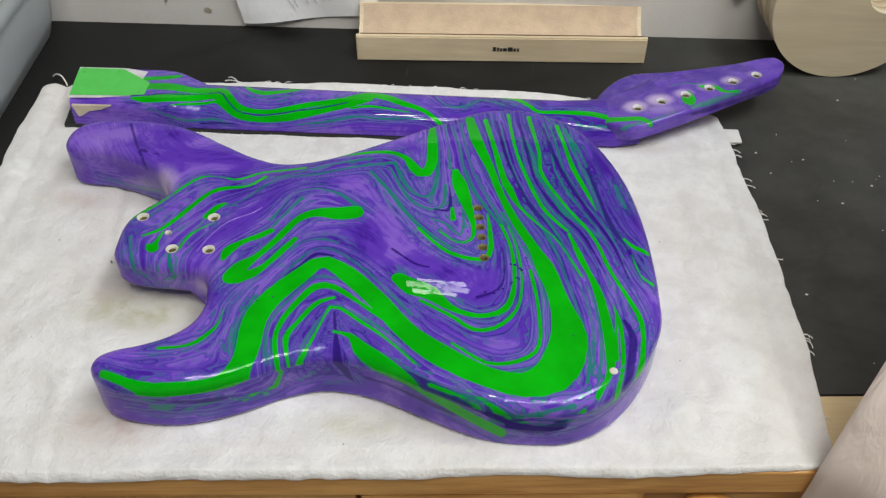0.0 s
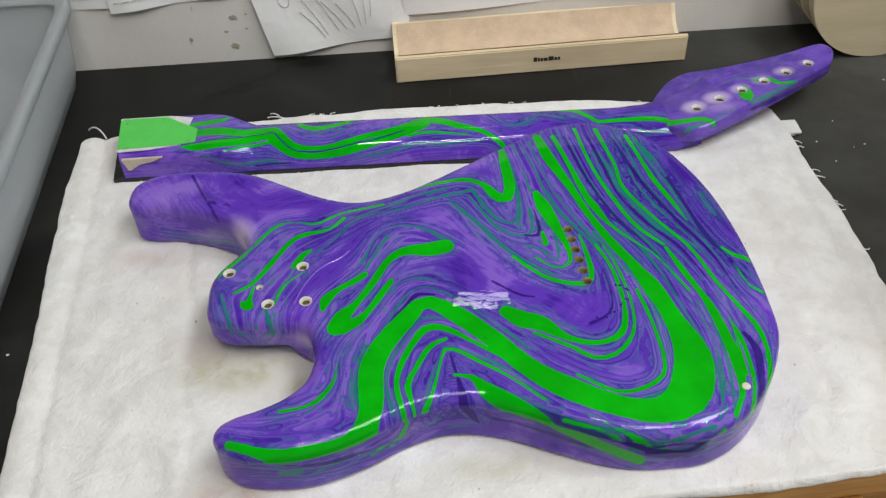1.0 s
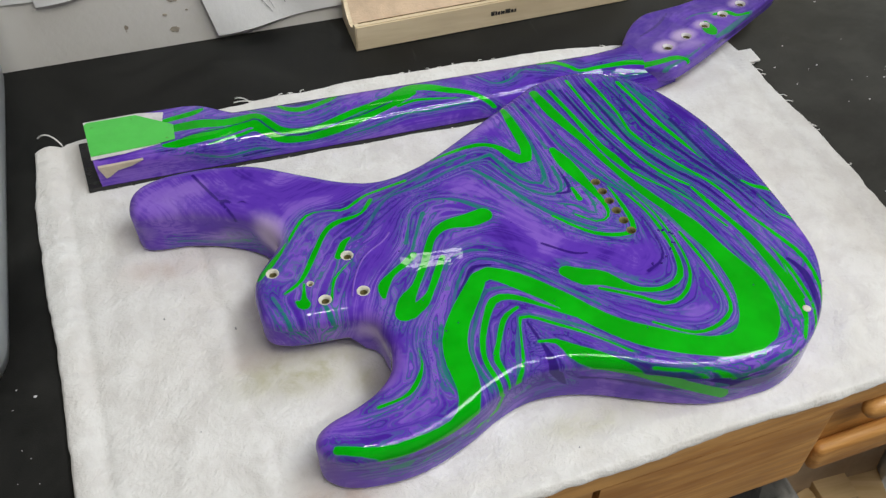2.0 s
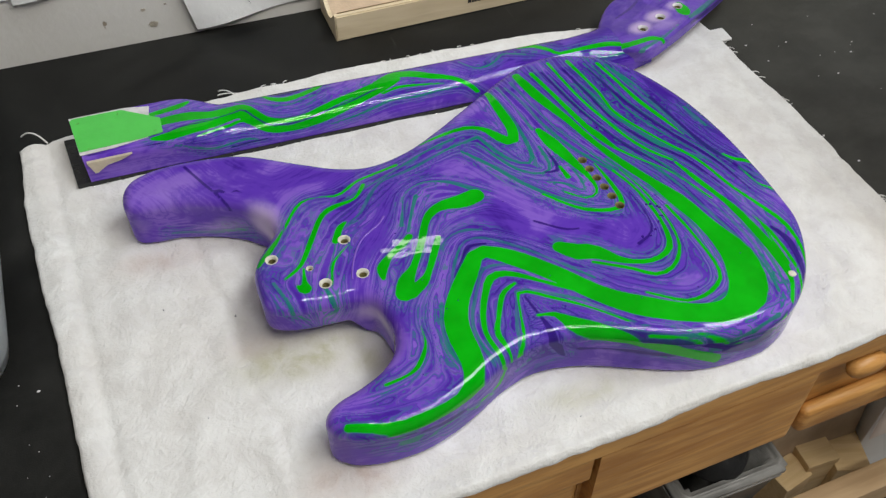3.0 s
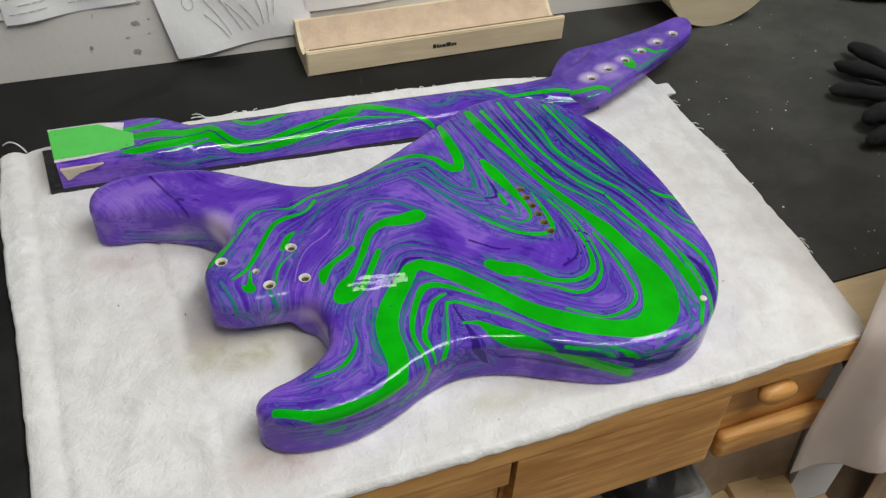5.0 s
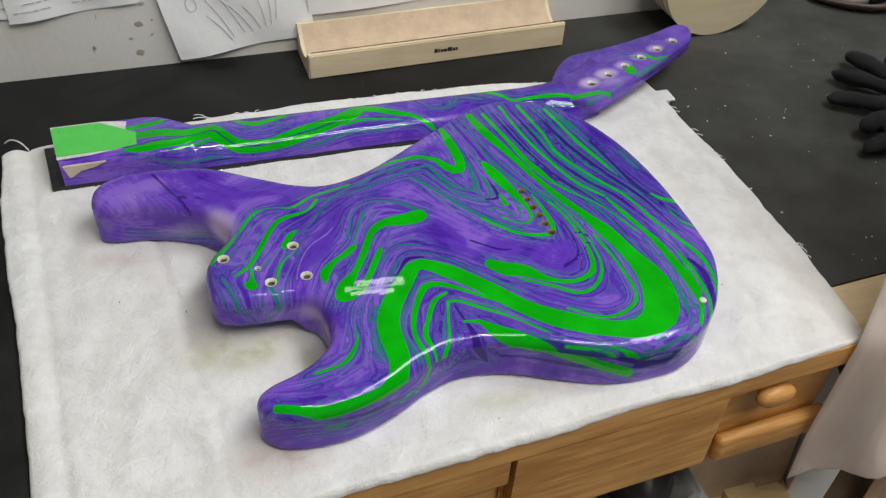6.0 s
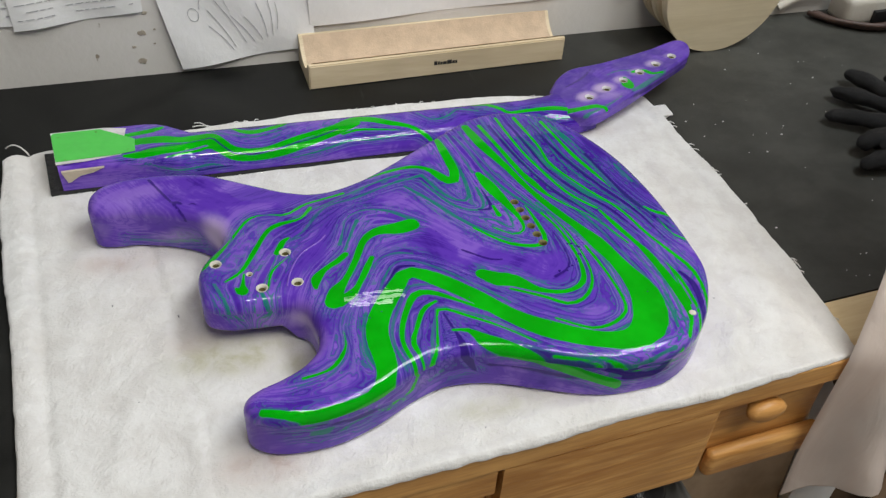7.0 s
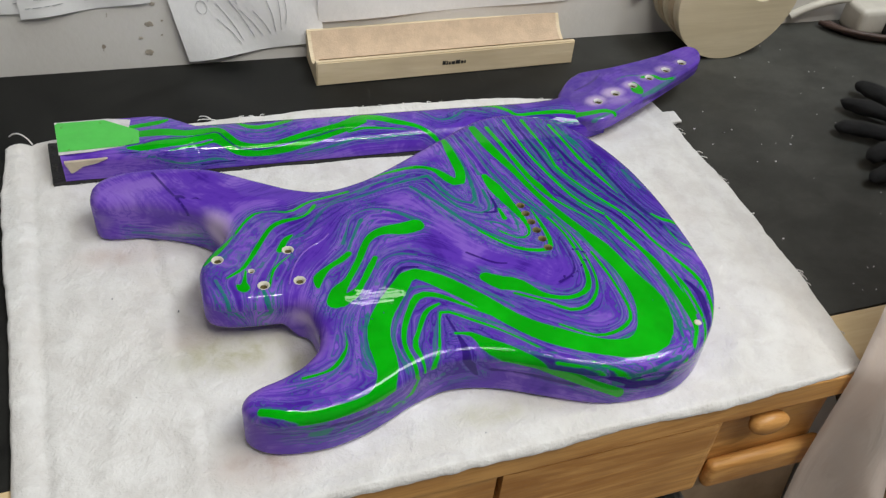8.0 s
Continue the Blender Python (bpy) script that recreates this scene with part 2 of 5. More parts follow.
# dark brown that carries the cabinet's inner shade; also on the added upper wall
SHADE = plain("dark_shade_board", (0.09, 0.055, 0.03), 0.8, 0.25, 14)
ROOM = plain("room_paint", (0.62, 0.61, 0.60), 0.8, 0.05, 3)
FLOOR = plain("concrete_floor", (0.20, 0.19, 0.18), 0.8, 0.2, 8)
CABLE = plain("brown_cable", (0.085, 0.05, 0.04), 0.5, 0.2, 80)
CHARGER = plain("ivory_plastic", (0.62, 0.59, 0.52), 0.45, 0.05, 40)
METAL = plain("fret_wire", (0.70, 0.69, 0.66), 0.25, 0.1, 90, metal=1.0)
STAIN = plain("wall_stain", (0.44, 0.39, 0.32), 0.8, 0.2, 120)
BLISTER = plain("dark_violet_blister", (0.03, 0.008, 0.2), 0.08, 0.1, 200, bump=0.0)
BEAD = plain("violet_highlight_bead", (0.20, 0.10, 0.52), 0.06, 0.1, 200, bump=0.0)
RED = plain("red_print", (0.28, 0.045, 0.04), 0.6, 0.3, 60)
RAG = plain("patterned_rag", (0.12, 0.10, 0.07), 0.9, 0.8, 45, bump=0.004)


# ---- shape helpers ----
def mesh_of(name, verts, faces, mat, smooth=True, attrs=None):
    me = bpy.data.meshes.new(name)
    me.from_pydata([tuple(p) for p in verts], [], [tuple(f) for f in faces])
    me.materials.append(mat)
    if attrs:
        for k, values in attrs.items():
            a = me.attributes.new(k, "FLOAT", "POINT")
            a.data.foreach_set("value", np.asarray(values, dtype=np.float32))
    me.validate()
    if smooth:
        me.polygons.foreach_set("use_smooth", [True] * len(me.polygons))
    me.update()
    return me


def child(name, me, parent, label="", m=None):
    ob = new(name, me)
    ob.parent = parent
    if m is not None:
        ob.matrix_local = m
    return tagged(ob, label)


def part(name, bm, mat, parent, label="", smooth=True):
    me = bpy.data.meshes.new(name)
    bmesh.ops.recalc_face_normals(bm, faces=bm.faces)
    bm.to_mesh(me)
    bm.free()
    me.materials.append(mat)
    me.polygons.foreach_set("use_smooth", [smooth] * len(me.polygons))
    return child(name, me, parent, label)


def thing(name, label, category, m=None, group="", kind=""):
    ob = new(name)
    ob.empty_display_size = 0.02
    if m is not None:
        ob.matrix_world = m
    return tagged(ob, label, category, group, kind)


def box(x0, x1, y0, y1, z0, z1, bevel=0.0, seg=2, bm=None):
    bm = bm or bmesh.new()
    r = bmesh.ops.create_cube(bm, size=1.0)
    bmesh.ops.transform(bm, matrix=Matrix.Translation(((x0 + x1) / 2, (y0 + y1) / 2, (z0 + z1) / 2)) @ Matrix.Diagonal((x1 - x0, y1 - y0, z1 - z0, 1)), verts=r["verts"])
    if bevel:
        edges = list({e for v in r["verts"] for e in v.link_edges})
        bmesh.ops.bevel(bm, geom=edges, offset=bevel, segments=seg, profile=0.6, affect="EDGES")
    return bm


def spline(pts, n, closed=True):
    """Points evenly along a smooth curve through pts."""
    p = np.array(pts, float)
    k = len(p)
    out = []
    for i in range(k if closed else k - 1):
        if closed:
            a, b, c, d = p[(i - 1) % k], p[i], p[(i + 1) % k], p[(i + 2) % k]
        else:
            a, b, c, d = p[max(i - 1, 0)], p[i], p[i + 1], p[min(i + 2, k - 1)]
        for t in np.arange(16) / 16:
            out.append(0.5 * (2 * b + (c - a) * t + (2 * a - 5 * b + 4 * c - d) * t**2 + (3 * b - a - 3 * c + d) * t**3))
    if not closed:
        out.append(p[-1])
    q = np.array(out)
    if closed:
        q = np.vstack([q, q[:1]])
    s = np.r_[0, np.cumsum(np.linalg.norm(np.diff(q, axis=0), axis=1))]
    w = np.linspace(0, s[-1], n + 1 if closed else n)
    r = np.stack([np.interp(w, s, q[:, j]) for j in range(q.shape[1])], 1)
    return r[:-1] if closed else r


def seg_distance(p, line):
    """For each of p: the distance to the polyline, and the radius there (third column)."""
    best = np.full(len(p), 1e9)
    rad = np.zeros(len(p))
    line = np.array(line, float)
    for a, b in zip(line[:-1], line[1:]):
        ab = b[:2] - a[:2]
        t = np.clip(((p - a[:2]) @ ab) / max(ab @ ab, 1e-9), 0, 1)
        d = np.linalg.norm(p - (a[:2] + t[:, None] * ab), axis=1)
        r = a[2] + t * (b[2] - a[2])
        hit = d - r < best - rad
        best[hit], rad[hit] = d[hit], r[hit]
    return best, rad


def stroke_fields(p, strokes):
    """The signed distance to the nearest stroke, and a softened one for layers that run along the strokes."""
    sharp = np.full(len(p), 1e9)
    soft = np.zeros(len(p))
    for pts in strokes.values():
        q = np.array(pts, float)
        d, r = seg_distance(p, spline(q, 3 * len(q), closed=False))
        sharp = np.minimum(sharp, d - r)
        soft += np.exp(-np.clip(d - r, -20, 200) / 4.0)
    return sharp, -4.0 * np.log(soft + 1e-12)


def streaks(p, groups, seed):
    """Streaky values in 0 to 1 at the points p (mm), drawn out along the direction of the nearby strokes: fine and broad."""
    lo, hi = p.min(0) - 12, p.max(0) + 12
    seg = []
    for strokes in groups:
        for pts in strokes.values():
            q = spline(np.array(pts, float), 3 * len(pts), closed=False)
            mid, d = (q[1:, :2] + q[:-1, :2]) / 2, q[1:, :2] - q[:-1, :2]
            a = 2 * np.arctan2(d[:, 1], d[:, 0])
            w = np.hypot(d[:, 0], d[:, 1])
            seg.append(np.stack([mid[:, 0], mid[:, 1], w * np.cos(a), w * np.sin(a)], 1))
    seg = np.vstack(seg)
    step = 4.0
    nx, ny = int((hi[0] - lo[0]) / step) + 2, int((hi[1] - lo[1]) / step) + 2
    gx, gy = np.meshgrid(lo[0] + step * np.arange(nx), lo[1] + step * np.arange(ny))
    cx, cy = np.zeros_like(gx), np.zeros_like(gx)
    for x, y, c, s in seg:
        w = 1.0 / ((gx - x) ** 2 + (gy - y) ** 2 + 16.0) ** 1.6
        cx += w * c
        cy += w * s
    nrm = np.hypot(cx, cy) + 1e-12
    cx, cy = cx / nrm, cy / nrm

    def sample(field, q, cell):
        u, v = (q[:, 0] - lo[0]) / cell, (q[:, 1] - lo[1]) / cell
        i = np.clip(u.astype(int), 0, field.shape[1] - 2)
        j = np.clip(v.astype(int), 0, field.shape[0] - 2)
        fu, fv = np.clip(u - i, 0, 1), np.clip(v - j, 0, 1)
        return (field[j, i] * (1 - fu) + field[j, i + 1] * fu) * (1 - fv) + (field[j + 1, i] * (1 - fu) + field[j + 1, i + 1] * fu) * fv

    rng = np.random.RandomState(seed)
    out = []
    for cell, length in ((1.8, 36), (3.6, 44)):
        base = rng.rand(int((hi[1] - lo[1]) / cell) + 3, int((hi[0] - lo[0]) / cell) + 3)
        total = sample(base, p, cell)
        for sign in (1, -1):
            q = p.copy()
            last = None
            for k in range(length):
                a = 0.5 * np.arctan2(sample(cy, q, step), sample(cx, q, step))
                d = np.stack([np.cos(a), np.sin(a)], 1)
                if last is None:
                    d *= sign
                else:
                    d *= np.where((d * last).sum(1) < 0, -1, 1)[:, None]
                last = d
                q = q + d * 2.0
                total = total + sample(base, q, cell)
        rank = np.empty(len(p))
        rank[np.argsort(total)] = np.linspace(0, 1, len(p))
        out.append(rank)
    return out


def inside(p, ring):
    x, y = p[:, 0], p[:, 1]
    hit = np.zeros(len(p), bool)
    for (ax, ay), (bx, by) in zip(ring, np.roll(ring, -1, 0)):
        if ay != by:
            cross = ((ay > y) != (by > y)) & (x < (bx - ax) * (y - ay) / (by - ay) + ax)
            hit ^= cross
    return hit


def ring_distance(p, ring):
    best = np.full(len(p), 1e9)
    for a, b in zip(ring, np.roll(ring, -1, 0)):
        ab = b - a
        t = np.clip(((p - a) @ ab) / max(ab @ ab, 1e-12), 0, 1)
        best = np.minimum(best, np.linalg.norm(p - (a + t[:, None] * ab), axis=1))
    return best


def slab(ring, round_top, top, bottom, grid, holes=(), insets=(0.012, 0.06, 0.16, 0.30, 0.48, 0.70, 0.95), tuck=0.3):
    """A solid with outline ring (metres), a rounded upper edge, an uneven top(p) and drilled holes (x, y, radius).
    Gives verts, faces and, for each vertex, its place on the top unrolled over the side."""
    from mathutils.geometry import delaunay_2d_cdt
    ring = np.array(ring)
    area = 0.5 * np.sum(ring[:, 0] * np.roll(ring[:, 1], -1) - ring[:, 1] * np.roll(ring[:, 0], -1))
    if area < 0:
        ring = ring[::-1]
    n = len(ring)
    tan = np.roll(ring, -1, 0) - np.roll(ring, 1, 0)
    tan /= np.linalg.norm(tan, axis=1)[:, None]
    nrm = np.stack([tan[:, 1], -tan[:, 0]], 1)
    pts = [ring]
    for f in insets:
        q = ring - nrm * f * round_top
        keep = inside(q, ring) & (ring_distance(q, ring) > f * round_top * 0.97 - 1e-6)
        pts.append(q[keep])
    lo, hi = ring.min(0), ring.max(0)
    gx, gy = np.meshgrid(np.arange(lo[0], hi[0], grid), np.arange(lo[1], hi[1], grid * 0.866))
    gx[1::2] += grid / 2
    q = np.stack([gx.ravel(), gy.ravel()], 1)
    q = q[inside(q, ring)]
    q = q[ring_distance(q, ring) > round_top * insets[-1] + 0.45 * grid]
    for hx, hy, hr in holes:
        q = q[np.hypot(q[:, 0] - hx, q[:, 1] - hy) > hr + 0.3 * grid]
    pts.append(q)
    edges = [(i, (i + 1) % n) for i in range(n)]
    base = sum(len(a) for a in pts)
    for hx, hy, hr in holes:
        a = np.arange(20) * 2 * math.pi / 20
        pts.append(np.stack([hx + hr * np.cos(a), hy + hr * np.sin(a)], 1))
        edges += [(base + i, base + (i + 1) % 20) for i in range(20)]
        base += 20
    flat = np.vstack(pts)
    got = delaunay_2d_cdt([Vector(p) for p in flat], edges, [], 1, 1e-7)
    v2 = np.array([tuple(p) for p in got[0]])
    tri = [f for f in got[2]]
    mid = np.array([v2[list(f)].mean(0) for f in tri])
    for hx, hy, hr in holes:
        far = np.hypot(mid[:, 0] - hx, mid[:, 1] - hy) > hr * 0.97
        tri = [f for f, k in zip(tri, far) if k]
        mid = mid[far]
    d = np.minimum(ring_distance(v2, ring), round_top)
    first = {}
    for k, orig in enumerate(got[3]):
        for o in orig:
            first.setdefault(o, k)
    prev = [first[i] for i in range(n)]
    d[prev] = 0
    z = top(v2) - (round_top - np.sqrt(np.maximum(round_top**2 - (round_top - d) ** 2, 0)))
    verts = [(*p, h) for p, h in zip(v2, z)]
    faces = [tuple(f) for f in tri]
    unroll = list(v2 * 1.0)
    rim = np.array([z[k] for k in prev])
    under = tuck * round_top
    bottom = np.array(bottom(ring)) if callable(bottom) else np.full(n, bottom)
    steps = [(k / 9, 0) for k in range(1, 9)] + [(0.999, 0)] + [(1.0, a) for a in (0.2, 0.4, 0.6, 0.8, 1.0)]
    for s, t in steps:
        h = rim + (bottom + under - rim) * s - under * math.sin(t * math.pi / 2)
        now = []
        for i in range(n):
            p = ring[i] - nrm[i] * under * (1 - math.cos(t * math.pi / 2))
            now.append(len(verts))
            verts.append((p[0], p[1], h[i]))
            unroll.append(ring[i] + nrm[i] * (rim[i] - h[i] + 0.5 * round_top))
        for i in range(n):
            j = (i + 1) % n
            faces.append((prev[i], now[i], now[j], prev[j]))
        prev = now
    faces.append(tuple(reversed(prev)))
    return verts, faces, np.array(unroll)

# ---- the place ----
FRONT = pose(0, -0.0935, 0, 0, 0, 3.0)


def structure():
    def solid(name, x0, x1, y0, y1, z0, z1, mat, label, cat):
        bm = box(x0, x1, y0, y1, z0, z1)
        me = bpy.data.meshes.new(name)
        bm.to_mesh(me)
        bm.free()
        me.materials.append(mat)
        return tagged(new(name, me), label, cat, kind="structure")

    solid("wall_north", -2.0, 2.2, 0.447, 0.55, -0.95, 0.24, WALL, "scuffed off-white painted wall behind the bench", "wall")
    # out of view, added dark so the glossy lacquer mirrors less grey
    solid("wall_upper_unseen", -2.0, 2.2, 0.449, 0.55, 0.2405, 2.4, SHADE, "plain dark upper wall over the bench", "wall")
    solid("wall_south", -2.0, 2.2, -2.6, -2.5, -0.95, 2.4, ROOM, "plain white workshop wall", "wall")
    solid("wall_west", -2.1, -2.0, -2.6, 0.55, -0.95, 2.4, ROOM, "plain white workshop side wall", "wall")
    solid("wall_east", 2.2, 2.3, -2.6, 0.55, -0.95, 2.4, ROOM, "plain white workshop end wall", "wall")
    solid("ceiling", -2.1, 2.3, -2.6, 0.55, 2.4, 2.5, ROOM, "plain white workshop ceiling", "ceiling")
    solid("floor", -2.1, 2.3, -2.6, 0.55, -0.97, -0.9, FLOOR, "grey concrete workshop floor", "floor")


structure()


def workbench():
    b = thing("workbench", "varnished pine workbench with a black laminate top", "workbench")
    # the laminate sheet, with its front edge along the wooden nosing
    bm = bmesh.new()
    a = [(-0.95, -0.0337 - 0.95 * 0.0546), (0.95, -0.0337 + 0.95 * 0.0546), (0.95, 0.446), (-0.95, 0.446)]
    lo = [bm.verts.new((x, y, -0.03)) for x, y in a]
    up = [bm.verts.new((x, y, 0.0)) for x, y in a]
    bm.faces.new(up)
    bm.faces.new(lo[::-1])
    for i in range(4):
        bm.faces.new((lo[i], lo[(i + 1) % 4], up[(i + 1) % 4], up[i]))
    part("laminate_top", bm, LAMINATE, b, "black laminate with dust and scratches", smooth=False)

    def fpart(name, args, mat, label="", bevel=0.0015):
        bm = box(*args, bevel=bevel)
        ob = part(name, bm, mat, b, label, smooth=False)
        ob.matrix_local = FRONT
        return ob

    fpart("front_nosing", (-0.95, 0.95, 0.0, 0.0585, -0.024, -0.0005), OAK, "varnished pine edge strip")
    fpart("top_strip", (-0.95, 0.95, 0.0015, 0.0580, -0.0008, 0.0006), PALE_PINE, "pale raw pine upper face", 0.0)
    fpart("top_rail", (-0.95, -0.0475, 0.002, 0.022, -0.056, -0.0245), OAK)
    fpart("side_post", (-0.0475, -0.0385, 0.014, 0.05, -0.9, -0.0245), OAK)
    fpart("lower_rail", (0.04, 0.322, -0.022, 0.002, -0.305, -0.268), RAIL_PINE, "raw pine rail")
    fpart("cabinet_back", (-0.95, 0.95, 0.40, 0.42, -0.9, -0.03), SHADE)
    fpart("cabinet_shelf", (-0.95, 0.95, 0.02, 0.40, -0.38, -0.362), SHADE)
    fpart("bench_leg", (-0.95, -0.87, 0.01, 0.09, -0.9, -0.03), PINE)
    fpart("bench_leg", (0.87, 0.95, 0.01, 0.09, -0.9, -0.03), PINE)
    return b


workbench()


def drawer(s0, s1, z0, z1, y0, label, knobs):
    d = thing("drawer", label, "drawer", FRONT)
    bm = box(s0, s1, y0, y0 + 0.019, z0, z1)
    end = [e for e in bm.edges if all(abs(v.co.x - s1) < 1e-5 and abs(v.co.y - y0) < 1e-5 for v in e.verts)]
    bmesh.ops.bevel(bm, geom=end, offset=0.012, segments=6, profile=0.5, affect="EDGES")
    bmesh.ops.bevel(bm, geom=[e for e in bm.edges if e.calc_length() > 0.06 and abs(e.verts[0].co.z - e.verts[1].co.z) < 1e-5], offset=0.0008, segments=2, affect="EDGES")
    part("drawer_front", bm, OAK, d, smooth=False)
    part("drawer_box", box(s0 + 0.01, s1 - 0.01, y0 + 0.0192, y0 + 0.38, z0 + 0.01, z1 - 0.012), PINE, d, smooth=False)
    for k in knobs:
        k(d, y0)
    return d


def turned_knob(s, z, size):
    def make(d, y0):
        prof = [(0.60, 0.0), (0.58, 0.4), (0.70, 0.8), (0.92, 1.1), (1.0, 1.45), (0.96, 1.75), (0.80, 1.98), (0.5, 2.12), (0.25, 2.18), (0.0, 2.2)]
        bm = bmesh.new()
        rings = []
        for r, h in prof:
            rings.append([bm.verts.new((s + 1.7 * size * r * math.cos(a), y0 - size * h, z + size * r * math.sin(a))) for a in np.arange(20) * 2 * math.pi / 20] if r else [bm.verts.new((s, y0 - size * h, z))])
        for p, q in zip(rings[:-1], rings[1:]):
            for i in range(20):
                if len(q) == 1:
                    bm.faces.new((p[i], p[(i + 1) % 20], q[0]))
                else:
                    bm.faces.new((p[i], p[(i + 1) % 20], q[(i + 1) % 20], q[i]))
        bm.faces.new(rings[0][::-1])
        part("knob", bm, OAK, d, "oval turned pine knob")
    return make


def rounded_pull(s0, s1, z0, z1, deep):
    """A thick pull bar with a flat upper face and a worn round end."""
    def make(d, y0):
        bm = box(s0, s1, y0 - deep, y0 - 0.0005, z0, z1)
        bmesh.ops.bevel(bm, geom=list(bm.edges), offset=0.0062, segments=5, profile=0.5, affect="EDGES")
        part("pull_bar", bm, OAK, d, "worn pine pull bar")
    return make


drawer(-0.0435, 0.143, -0.114, -0.0246, 0.0008, "varnished pine drawer front under the bench edge", [])
drawer(0.1440, 0.262, -0.128, -0.0255, 0.016, "varnished pine drawer with round wooden knobs", [turned_knob(0.182, -0.040, 0.0105), rounded_pull(0.150, 0.262, -0.127, -0.095, 0.013)])
drawer(-0.42, -0.0485, -0.20, -0.058, 0.006, "varnished pine drawer set under the bench rail", [])


# ---- towel ----
TOWEL_RING = [(-393, 315), (-300, 327), (-196, 333), (-100, 335), (0, 333), (124, 322), (200, 310), (246, 297), (252, 256), (257, 180), (261, 100), (261, 25), (257, -30), (253, -79),
              (180, -85), (101, -90), (0, -96), (-90, -101), (-180, -105), (-263, -109), (-357, -114), (-361, -58), (-369, 40), (-380, 130), (-388, 220)]


CREASES = [
    ([(170, -50), (185, -20), (180, 10), (196, 40)], -0.0016, 4.0), ([(150, -62), (163, -38), (190, -30)], 0.0016, 7.0), ([(205, 60), (212, 110), (207, 170), (220, 220)], 0.0014, 8.0),
    ([(-330, 200), (-322, 120), (-330, 60)], 0.0014, 9.0), ([(-300, -60), (-285, 20), (-292, 90)], 0.0016, 9.0), ([(-240, -80), (-245, -20), (-262, 60)], 0.0014, 9.0),
    ([(188, 90), (196, 140), (190, 190)], -0.0011, 4.0), ([(215, -70), (222, -30), (214, 20)], 0.0012, 6.0), ([(-60, -82), (20, -78), (90, -74)], 0.0012, 6.0),
]


def towel():
    base = np.array(TOWEL_RING) / 1000.0
    p = []
    for a, b in zip(base, np.roll(base, -1, 0)):
        k = max(2, int(np.linalg.norm(b - a) / 0.004))
        for i in range(k):
            q = a + (b - a) * i / k
            w = noise.noise(Vector((q[0] * 90, q[1] * 90, 0))) * 0.0010 + noise.noise(Vector((q[0] * 14, q[1] * 14, 3))) * 0.0028
            p.append(q + np.array([w, w * 0.8]))
    ring = np.array(p)

    def top(v):
        z = np.array([0.0058 + 0.0014 * noise.noise(Vector((x * 26, y * 34, 1))) + 0.0012 * noise.noise(Vector((x * 9, y * 9, 5))) + 0.0006 * noise.noise(Vector((x * 95, y * 95, 9))) for x, y in v])
        # hems along the left and back edges, and a lengthwise fold
        left = v[:, 0] - np.interp(v[:, 1], [-0.113, 0.315], [-0.357, -0.393])
        z += 0.0024 * np.exp(-((left - 0.010) / 0.008) ** 2) - 0.0026 * np.exp(-((left - 0.022) / 0.0035) ** 2)
        fold = v[:, 0] - np.interp(v[:, 1], [-0.1, 0.3], [-0.235, -0.285])
        z -= 0.0022 * np.exp(-((fold + 0.003 * np.sin(v[:, 1] * 60)) / 0.004) ** 2) * (v[:, 1] < 0.26)
        right = 0.257 - v[:, 0]
        z -= 0.0022 * np.exp(-((right - 0.022) / 0.0035) ** 2)
        # stitched front hem, creases pressed into the near corner and the far strip
        front = v[:, 1] - (-0.0975 + 0.0524 * v[:, 0])
        z -= 0.0016 * np.exp(-((front - 0.016) / 0.0022) ** 2) + 0.0010 * np.exp(-((front - 0.009) / 0.0016) ** 2)
        for line, depth, wide in CREASES:
            d, _ = seg_distance(v * 1000, [(x, y, 0) for x, y in line])
            z += depth * np.exp(-(d / wide) ** 2)
        # cross ribs of the woven left border
        z += 0.0007 * np.sin(v[:, 1] * 520) * np.clip(1 - np.abs(left - 0.010) / 0.010, 0, 1)
        return z - 0.003 * droop(v)

    def droop(v):
        edge = v[:, 1] - (-0.0935 + 0.0524 * v[:, 0])
        return np.clip((0.001 - edge) / 0.004, 0, 1.3)

    verts, faces, un = slab(ring, 0.0035, top, lambda v: 0.0007 - 0.004 * droop(v), 0.0042)
    v = np.array(verts)[:, :2]
    def spots(items):
        f = np.zeros(len(v))
        for cx, cy, rx, ry, k in items:
            f = np.maximum(f, k * np.exp(-((v[:, 0] - cx) / rx) ** 2 - ((v[:, 1] - cy) / ry) ** 2))
        return f

    tint = spots(((-0.214, 0.030, 0.046, 0.020, 1.0), (-0.170, 0.012, 0.022, 0.016, 0.7), (-0.04, -0.062, 0.05, 0.014, 0.6)))
    rust = spots(((-0.205, -0.072, 0.036, 0.018, 0.85), (-0.245, 0.050, 0.03, 0.016, 0.5), (-0.29, 0.150, 0.05, 0.018, 0.65), (-0.12, -0.080, 0.05, 0.012, 0.25), (0.17, 0.245, 0.03, 0.012, 0.45)))
    t = thing("towel", "white terry towel with overspray stains on the bench", "towel")
    child("cloth", mesh_of("cloth", verts, faces, TOWEL, attrs={"tint": tint, "rust": rust}), t)

    def strand(pts, r=0.0005):
        cu = bpy.data.curves.new("loose_thread", "CURVE")
        cu.dimensions, cu.bevel_depth = "3D", r
        sp = cu.splines.new("NURBS")
        sp.points.add(len(pts) - 1)
        for q, c in zip(sp.points, pts):
            q.co = (*c, 1)
        sp.use_endpoint_u = True
        cu.materials.append(TOWEL)
        child("loose_thread", cu, t, "frayed white thread")

